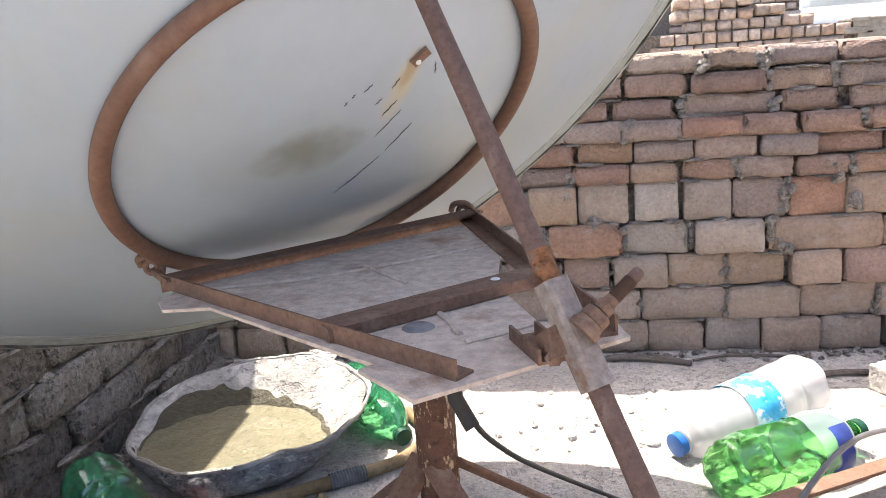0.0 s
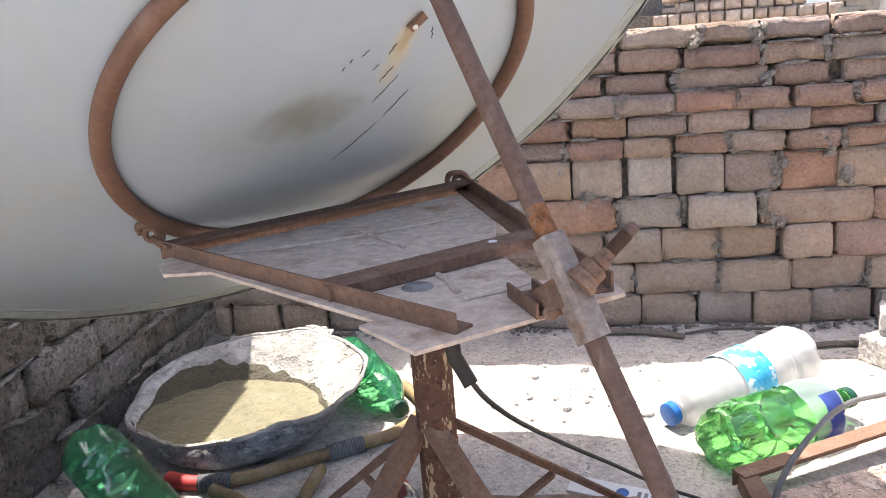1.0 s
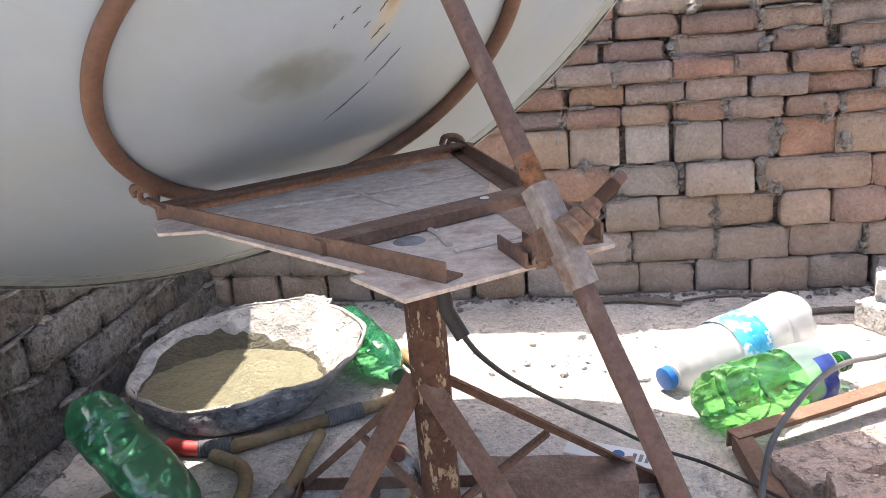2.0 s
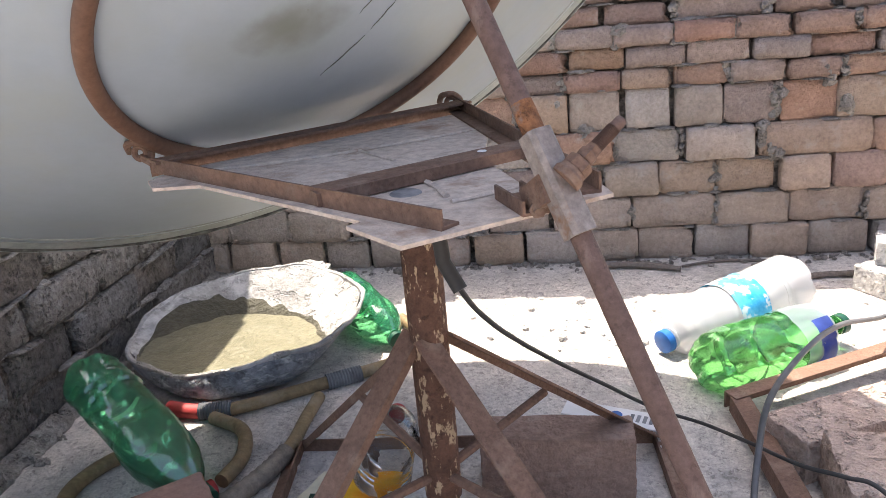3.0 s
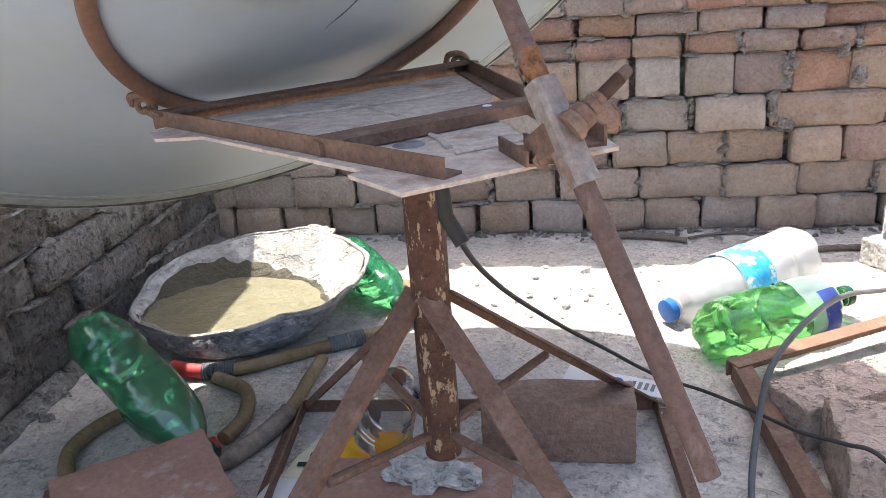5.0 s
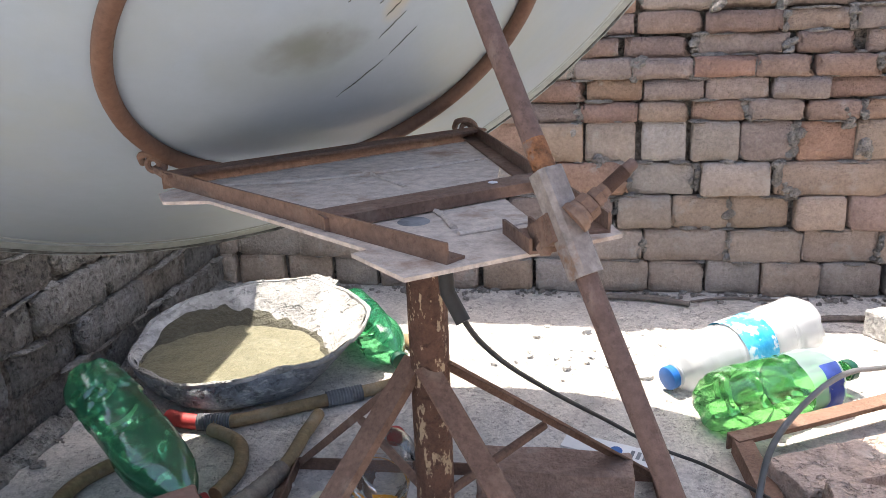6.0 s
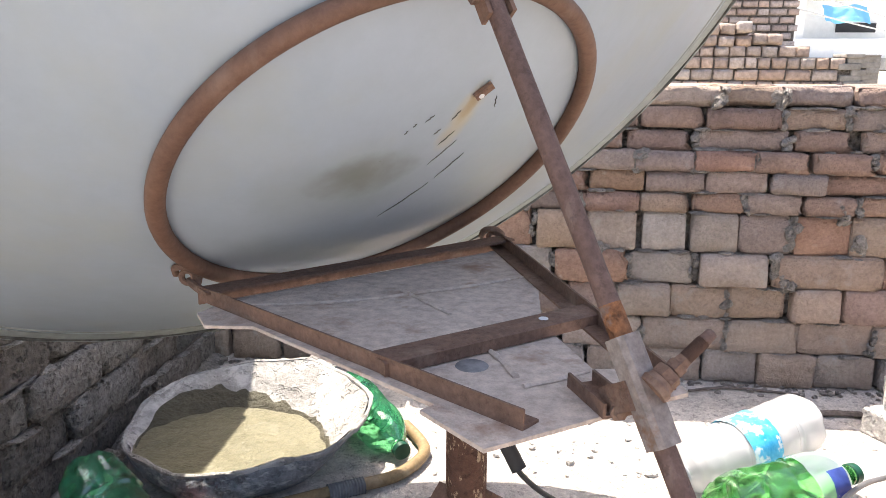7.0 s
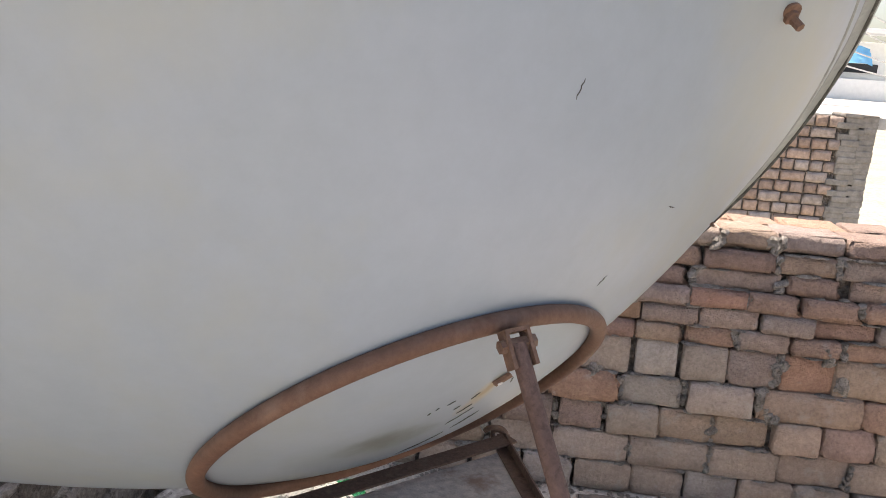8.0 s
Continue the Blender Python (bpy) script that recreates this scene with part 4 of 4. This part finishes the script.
def loose_brick(centre, size, turn, label, material=None, group="loose bricks", tilt=(0, 0)):
    rnd = random.Random(round(centre[0] * 1000))
    bm = box((-size[0] / 2, -size[1] / 2, 0), (size[0] / 2, size[1] / 2, size[2]), 0.007)
    bmesh.ops.subdivide_edges(bm, edges=[e for e in bm.edges if e.calc_length() > 0.05], cuts=7, use_grid_fill=True)
    for v in bm.verts:
        o = v.co * 16 + Vector((rnd.random() * 30, 0, 0))
        v.co += Vector((noise.noise(o), noise.noise(o + Vector((9, 0, 0))), noise.noise(o + Vector((0, 9, 0))))) * 0.005
    bm.transform(pose(*centre, tilt[0], tilt[1], turn))
    return single("brick", bm, material or LOOSE, centre, label, "brick", group)


loose_brick((0.235, 1.315, 0.0), (0.37, 0.11, 0.17), 0, "dark brown brick standing on edge on the stand's base", BROWN_BRICK)
loose_brick((-0.067, 0.965, 0.0), (0.41, 0.2, 0.15), 2, "weathered brick with a mortar lump on the stand's base", LOOSE_RED)
single("mortar_lump", lump((-0.033, 1.005, 0.158), (0.082, 0.066, 0.022), 0.7, 3, 4), STONE, (-0.033, 1.005, 0.15), "grey hardened mortar lump on a brick", "rubble", angle=25)
loose_brick((-0.70, 0.98, 0.0), (0.36, 0.3, 0.115), 38, "flat red-brown brick beside the green bottle", LOOSE_RED)
loose_brick((0.962, 1.468, 0.0), (0.38, 0.15, 0.12), 25, "dusty broken brick inside the loose frame")
loose_brick((0.995, 1.2, 0.0), (0.3, 0.25, 0.15), -5, "dusty brick leaning by the loose frame")
loose_brick((1.3, 1.42, 0.0), (0.3, 0.2, 0.15), -20, "dusty broken brick beside another in the loose frame")
loose_brick((1.46, 2.5, 0.0), (0.16, 0.14, 0.1), 30, "pale broken brick by the parapet", STONE)
loose_brick((1.5, 2.55, 0.1), (0.15, 0.12, 0.09), 70, "pale broken brick stacked by the parapet", STONE)

# ---- small litter ----
card = thing("paper_carton", (0.4, 1.58, 0.0), "flattened white carton with blue mark and grey lettering", "carton")
m = pose(0.40, 1.585, 0.03, 6, 0, -20)
part("panel", box((-0.15, -0.035, 0), (0.15, 0.035, 0.006), 0.002, m), PAPER, card)
part("mark", lathe([(0.0065, 0.018), (0.0075, 0.017)], 20, m @ Matrix.Translation((0.0, 0, 0))), BLUE, card)
for k in range(4):
    part("print_bar", box((0.04 + 0.018 * k, -0.015, 0.006), (0.05 + 0.018 * k, 0.015, 0.0075), 0, m), INK, card)
packet = thing("snack_packet", (-0.4, 1.22, 0.0), "crumpled orange and cream snack packet under the stand", "packet")


def film_panel(x0, x1, y0, y1, slant, material, name, label):
    bm = bmesh.new()
    bmesh.ops.create_grid(bm, x_segments=16, y_segments=16, size=0.5)
    for v in bm.verts:
        y = y0 + (y1 - y0) * (v.co.y + 0.5)
        x = x0 + (x1 - x0) * (v.co.x + 0.5) + slant * (v.co.y + 0.5)
        v.co = Vector((x, y, 0.007 + 0.006 * noise.noise(Vector((x, y, 0)) * 22)))
    bmesh.ops.solidify(bm, geom=bm.faces[:], thickness=0.0015)
    return part(name, bm, material, packet, label)


film_panel(-0.325, -0.135, 1.09, 1.36, -0.01, ORANGE_LABEL, "printed_film", "orange and yellow printed film")
cream_band = film_panel(-0.45, -0.39, 1.165, 1.36, 0.062, CREAM, "plain_film", "cream band with dark green lettering")
film_panel(-0.49, -0.37, 1.02, 1.163, 0.03, PAPER, "silver_end", "grey inner side of the film")
for k in range(3):
    part("print_bar", box((-0.415 + 0.022 * k, 1.2 + 0.04 * k, 0.0125), (-0.385 + 0.022 * k, 1.215 + 0.04 * k, 0.0145)), DARK_GREEN, cream_band)
single("wooden_stick", tube(smooth_path([(0.384, 2.8, 0.015), (0.5, 2.81, 0.017), (0.65, 2.79, 0.016), (0.765, 2.745, 0.014)], 8), 0.014, 8, False, 0.3), STICK, (0.36, 2.83, 0.0), "grey weathered stick on the floor by the parapet", "stick")
single("wooden_stick", tube(smooth_path([(0.779, 2.79, 0.008), (0.95, 2.84, 0.009), (1.243, 2.81, 0.008)], 8), 0.006, 8, False, 0.3), STICK, (0.75, 2.8, 0.0), "thin grey twig on the floor by the parapet", "stick")
single("wooden_stick", tube(smooth_path([(1.2, 2.61, 0.012), (1.32, 2.64, 0.014), (1.6, 2.62, 0.013)], 8), 0.013, 8, False, 0.3), STICK, (1.15, 2.5, 0.0), "grey weathered stick lying in the sun", "stick")
bolts = thing("rusty_hinge", (-0.95, 1.08, 0.0), "rusty metal hinge piece on the floor", "hinge")
part("leaf", box((-0.05, -0.03, 0.002), (0.05, 0.03, 0.012), 0.003, pose(-0.97, 1.07, 0, 0, 0, 25)), RUST, bolts)
part("knuckle", tube([(-0.9, 1.115, 0.012), (-0.86, 1.135, 0.012)], 0.01, 8), RUST, bolts)
part("knuckle", tube([(-0.88, 1.08, 0.012), (-0.84, 1.1, 0.012)], 0.01, 8), RUST, bolts)

straw = thing("dry_straw", (0.68, 1.14, 0.0), "few pale dry straw fibres curled on the floor", "straw")
for k in range(4):
    cx, cy, r0 = 0.68 + 0.015 * k, 1.14 - 0.02 * k, 0.05 + 0.012 * k
    run = [Vector((cx + r0 * math.cos(0.5 + k + s * 0.3), cy + 0.8 * r0 * math.sin(0.5 + k + s * 0.3), 0.004 + 0.004 * k)) for s in range(12)]
    part("fibre", tube(run, 0.0014, 5), STRAW, straw)
single("tin_clip", tube(smooth_path([(-0.69, 1.526, 0.008), (-0.675, 1.556, 0.008), (-0.66, 1.526, 0.008), (-0.665, 1.496, 0.008)], 6), 0.005, 8), TIN, (-0.68, 1.526, 0.0), "small dull tin clip on the concrete floor", "clip")

# grit and crumbs, and the mortar rubble at the foot of the walls
rnd = random.Random(5)


def crumbs(name, count, place, size, material, label):
    bm = bmesh.new()
    for _ in range(count):
        x, y = place()
        s = size * rnd.uniform(0.4, 1.6)
        r = bmesh.ops.create_icosphere(bm, subdivisions=1, radius=s, matrix=pose(x, y, s * 0.35, 0, 0, rnd.uniform(0, 360)) @ Matrix.Diagonal((rnd.uniform(0.7, 1.4), rnd.uniform(0.6, 1.0), rnd.uniform(0.35, 0.8), 1)))
        for v in r["verts"]:
            v.co += Vector((rnd.uniform(-1, 1), rnd.uniform(-1, 1), rnd.uniform(-1, 1))) * s * 0.22
    ob = single(name, bm, material, (0, 0, 0), label, "rubble", smooth=False)
    return tagged(ob, kind="stuff")


crumbs("grit", 420, lambda: (rnd.uniform(-1.2, 1.8), rnd.uniform(0.9, 2.85)), 0.006, CONCRETE, "grey grit scattered on the concrete floor")
crumbs("stone_chips", 26, lambda: (rnd.gauss(0.3, 0.18), rnd.gauss(2.28, 0.1)), 0.014, STONE, "small dark stone chips in the sunlit strip")
crumbs("wall_rubble", 230, lambda: (rnd.uniform(-1.3, 1.6), 2.9 - abs(rnd.gauss(0, 0.05))), 0.012, MORTAR_PALE, "mortar rubble along the parapet foot")
crumbs("side_rubble", 110, lambda: (-1.32 + abs(rnd.gauss(0, 0.035)), rnd.uniform(0.7, 2.9)), 0.014, MORTAR_SIDE, "mortar rubble along the side wall foot")

# ---- neighbouring roofs ----
NY = 14.0
neighbour_wall = structure("neighbour_wall", box((-9, NY + 0.05, -9), (5.6, NY + 0.6, 1.40)), MORTAR, "far unplastered brick house wall in shade", "building")
structure("neighbour_roof", box((-9, NY + 0.62, 1.2), (30, 47, 1.41)), ROOF_WHITE, "sunlit pale roof screed of the far house", "roof")
structure("neighbour_body", box((-9, NY + 0.64, -9), (5.6, 46.5, 1.19)), GREY_PLASTER, "grey body of the far house under its roof", "building")
bm = bmesh.new()
for k in range(60):
    z0 = -4.5 + k * 0.1
    wob = noise.noise(Vector((k * 0.9, 0, 0)))
    box((5.3 + 0.22 * wob, NY - 0.03 + 0.07 * noise.noise(Vector((k * 1.3, 4, 0))), z0), (5.62 + 0.1 * wob, NY + 0.62, min(z0 + 0.11, 1.47)), 0.025, bm=bm)
    box((5.6 + 0.1 * wob, NY - 0.02 + 0.06 * noise.noise(Vector((k * 1.7, 9, 0))), z0 + 0.03), (5.88 + 0.03 * noise.noise(Vector((k * 2.1, 1, 0))), NY + 0.6, min(z0 + 0.14, 1.46)), 0.025, bm=bm)
structure("neighbour_pier", bm, GREY_PLASTER, "grey cement pier at the far house's corner", "pier")
tall_far_wall = structure("tall_far_wall", box((-6, 25.08, 1.4), (7.75, 26, 7.5)), MORTAR, "farther tall brick house wall", "building")
house = thing("white_house", (20, 44, 1.41), "bright house with haze-paled walls, pillar, ledges and blue tarpaulin", "house")
part("lower_wall", box((12.2, 44, 1.41), (30, 50, 2.5), 0.03), FAR_WHITE, house)
part("upper_wall", box((12.3, 46, 4.9), (15.4, 52, 9.5), 0.03), FAR_GREY, house)
part("ledge", box((12.0, 43.6, 4.6), (15.0, 46.5, 4.9), 0.03), FAR_GREY, house)
part("pillar", box((12.5, 43.8, 2.5), (13.2, 44.5, 4.6), 0.03), FAR_WHITE, house)
part("pillar", box((13.7, 44.6, 2.5), (14.1, 45.2, 4.6), 0.03), FAR_WHITE, house)
part("back_wall", box((12.3, 46.6, 2.5), (30, 47, 4.6), 0.03), FAR_WHITE, house)
# The openings are flat dark panels on the wall, their inner shade painted.
part("arched_opening", lathe([(0, 0.62), (0.1, 0.62)], 20, pose(13.2, 46.55, 4.55, 90)), DARK, house)
part("window", box((13.25, 46.5, 2.6), (13.6, 46.58, 3.7), 0.01), DARK, house)
part("side_ledge", box((16.0, 44.4, 4.95), (26, 46.5, 5.2), 0.03), FAR_GREY, house)
part("shaded_opening", box((16.4, 46.45, 2.9), (18.5, 46.57, 3.4), 0.01), DARK, house)
bm = bmesh.new()
bmesh.ops.create_grid(bm, x_segments=20, y_segments=10, size=0.5)
for v in bm.verts:
    v.co = Vector((v.co.x * 2.6, v.co.y * 1.0, 0.12 * math.sin(v.co.x * 9) + 0.1 * noise.noise(v.co * 5)))
bmesh.ops.solidify(bm, geom=bm.faces[:], thickness=0.03)
bm.transform(pose(16.0, 44.0, 3.75, 60, 0, 12))
single("tarpaulin", bm, TARP, (16.0, 44.0, 2.5), "bright blue tarpaulin hung on the far house", "tarpaulin")
for za, zb in ((5.2, 3.9), (4.4, 3.4), (3.6, 2.9), (3.0, 2.5)):
    run = [Vector((7.6 + 16.4 * s / 14, 25.6 + 21.1 * s / 14, za + (zb - za) * s / 14 - 0.3 * math.sin(math.pi * s / 14))) for s in range(15)]
    single("overhead_wire", tube(run, 0.03, 6), WIRE, (7.6, 25.6, za), "pale overhead wire strung between far house walls", "wire", "overhead wires")

# ---- wall pieces ----
rnd = random.Random(11)
BRICKS = [piece_mesh("brick", BRICK, k, 0.075, 0.05, (0, 0, 0.12)[k % 3]) for k in range(12)]
BLOCKS = [piece_mesh("brick", BRICK_GREY, 20 + k, 0.062, 0.045, (0, 0, 0, 0.08)[k % 4]) for k in range(10)]
SIDES = [piece_mesh("brick", SIDE_BRICK, 40 + k, 0.05, 0.04) for k in range(8)]
for row, xs in enumerate(JOINTS):
    hi_z, lo_z = COURSES[row], COURSES[row + 1]
    xs = list(xs)
    step = 0.235 if row not in (7, 9) else 0.3
    while xs[0] > -1.3:
        xs.insert(0, xs[0] - step * rnd.uniform(0.9, 1.1))
    end = 1.6 + 0.02 * row if row < 6 else 1.76
    while xs[-1] < end - 0.14:
        xs.append(xs[-1] + step * rnd.uniform(0.9, 1.1))
    pool = BRICKS if row < 6 else (BLOCKS if row > 8 else BRICKS[:3] + BLOCKS)
    for a, b in zip(xs, xs[1:]):
        gap = rnd.choice((0.002, 0.003, 0.004, 0.006, 0.009, 0.013, 0.026))
        out = rnd.uniform(-0.022, 0.018)
        lay(wall_north, pool, rnd, (a + gap, WALL_Y + out, lo_z + rnd.uniform(0.0, 0.006)), (b - gap * 0.5, WALL_Y + (0.235 if row == 0 else 0.115), hi_z + rnd.uniform(-0.006, 0.004)))
    if row == 0:
        xs = [x + 0.1 for x in xs]
        for a, b in zip(xs, xs[1:]):
            lay(wall_north, BRICKS, rnd, (a + 0.008, WALL_Y + 0.25, lo_z + 0.006), (b - 0.006, WALL_Y + 0.48 + rnd.uniform(-0.03, 0.01), hi_z - rnd.uniform(0.0, 0.012)))
# side wall courses, which run on from those of the parapet
side_levels = list(reversed(COURSES[6:])) + [0.741 + 0.15 * k for k in range(1, 7)]
for row, (lo_z, hi_z) in enumerate(zip(side_levels, side_levels[1:])):
    y = (0.5 if hi_z < 0.58 else 1.5) + (0.17 if row % 2 and hi_z < 0.58 else 0.0)
    while y < WALL_Y - 0.05:
        d = min(rnd.uniform(0.3, 0.42), WALL_Y - y)
        lay(wall_west, SIDES, rnd, (-1.47, y + 0.008, lo_z + 0.008), (-1.318 + rnd.uniform(-0.03, 0.012), y + d - 0.008, hi_z - 0.004), tilt=1.1)
        y += d

# the far house's courses, the stacked bricks on its edge, and the farther wall
FARS = [piece_mesh("brick", FAR_BRICK, 60 + k, 0.07, 0.04) for k in range(7)]
z, row = 1.40, 0
while z > -1.2:
    x = 5.33 - (0.1 if row % 2 else 0.0)
    step = 0.42 if row % 2 else 0.25
    while x > 2.3:
        d = step * rnd.uniform(0.85, 1.1)
        lay(neighbour_wall, FARS, rnd, (x - d + 0.02, NY + rnd.uniform(-0.03, 0.02), z - 0.185), (x - 0.015, NY + 0.3, z - 0.005), tilt=1.5)
        x -= d
    z -= 0.2
    row += 1
for level, (x0, x1) in enumerate(((2.6, 4.72), (2.4, 4.1), (2.4, 3.7))):
    x = x0
    while x < x1:
        d = rnd.uniform(0.24, 0.3)
        lump_tilt = 2.0 if level == 0 else 9.0
        lay(neighbour_wall, FARS, rnd, (x + 0.012, NY + 0.02 + rnd.uniform(0, 0.06), 1.41 + 0.195 * level), (x + d - 0.012, NY + 0.5, 1.41 + 0.195 * (level + 1) - 0.01), tilt=lump_tilt)
        x += d
z = 1.5
while z < 6.0:
    x = 7.85 - rnd.uniform(0, 0.2)
    while x > 4.2:
        d = rnd.uniform(0.3, 0.62)
        lay(tall_far_wall, FARS, rnd, (x - d + 0.03, 25.0 + rnd.uniform(-0.05, 0.03), z + 0.02), (x - 0.02, 25.3, z + 0.2), tilt=2.0)
        x -= d
    z += 0.235

# mortar squeezed out of the bed joints and lumps in the gaps
bm = bmesh.new()
for row, xs in enumerate(JOINTS):
    zb = COURSES[row + 1]
    if zb < 0.05:
        continue
    x = -1.2
    while x < 1.6:
        if rnd.random() < 0.45:
            w, h = rnd.uniform(0.02, 0.07), rnd.uniform(0.004, 0.011)
            r = bmesh.ops.create_icosphere(bm, subdivisions=2, radius=1, matrix=pose(x, WALL_Y + 0.012 + rnd.uniform(0, 0.012), zb + rnd.uniform(-0.004, 0.006)) @ Matrix.Diagonal((w, 0.028, h, 1)))
            for v in r["verts"]:
                v.co += Vector((0, 1, 0.4)) * 0.008 * noise.noise(v.co * 60)
        x += rnd.uniform(0.04, 0.12)
    for x in xs:
        if rnd.random() < 0.5:
            hgt = COURSES[row] - zb
            for _ in range(6):
                r = bmesh.ops.create_icosphere(bm, subdivisions=2, radius=1, matrix=pose(x + rnd.uniform(-0.012, 0.012), WALL_Y + 0.01 + rnd.uniform(0, 0.015), zb + hgt * rnd.uniform(0.1, 0.9)) @ Matrix.Diagonal((rnd.uniform(0.009, 0.02), 0.022, rnd.uniform(0.009, 0.024), 1)))
                for v in r["verts"]:
                    v.co += Vector((1, 1, 1)) * 0.012 * noise.noise(v.co * 45)
# loose mortar and brick bits wedged in the wider gaps
for x, zc, reach in ((0.287, 0.662, 0.05), (1.161, 0.669, 0.06), (1.337, 0.763, 0.04), (1.417, 0.646, 0.06), (1.116, 0.515, 0.06), (0.533, 0.954, 0.03), (1.158, 0.447, 0.025), (0.827, 1.211, 0.03), (1.058, 1.206, 0.03), (0.4, 0.572, 0.02)):
    for _ in range(9):
        s = rnd.uniform(0.012, 0.026)
        r = bmesh.ops.create_icosphere(bm, subdivisions=2, radius=s, matrix=pose(x + rnd.uniform(-0.022, 0.022), WALL_Y + 0.005 + rnd.uniform(-0.008, 0.02), zc + rnd.uniform(-reach, reach)))
        for v in r["verts"]:
            v.co += Vector((1, 1, 1)) * 0.014 * noise.noise(v.co * 55)
squeezed = part("squeezed_mortar", bm, MORTAR_PALE, wall_north)
tagged(squeezed, kind="stuff")
bm = bmesh.new()
for zb in side_levels[1:7]:
    y = 0.6
    while y < 2.85:
        if rnd.random() < 0.7:
            w, h = rnd.uniform(0.03, 0.12), rnd.uniform(0.005, 0.013)
            r = bmesh.ops.create_icosphere(bm, subdivisions=2, radius=1, matrix=pose(-1.33, y, zb + rnd.uniform(-0.006, 0.006), rnd.uniform(-8, 8)) @ Matrix.Diagonal((0.022, w, h, 1)))
            for v in r["verts"]:
                v.co += Vector((0.5, 0.5, 1)) * 0.016 * noise.noise(v.co * 30)
        y += rnd.uniform(0.06, 0.2)
for _ in range(30):
    y = rnd.uniform(0.8, 2.85)
    r = bmesh.ops.create_icosphere(bm, subdivisions=2, radius=1, matrix=pose(-1.31, y, 0.0, 0, 35, 0) @ Matrix.Diagonal((0.05, rnd.uniform(0.05, 0.14), rnd.uniform(0.02, 0.04), 1)))
    for v in r["verts"]:
        v.co += Vector((0.5, 1, 0.5)) * 0.03 * noise.noise(v.co * 25)
smeared = part("smeared_mortar", bm, MORTAR_SIDE, wall_west)
tagged(smeared, kind="stuff")
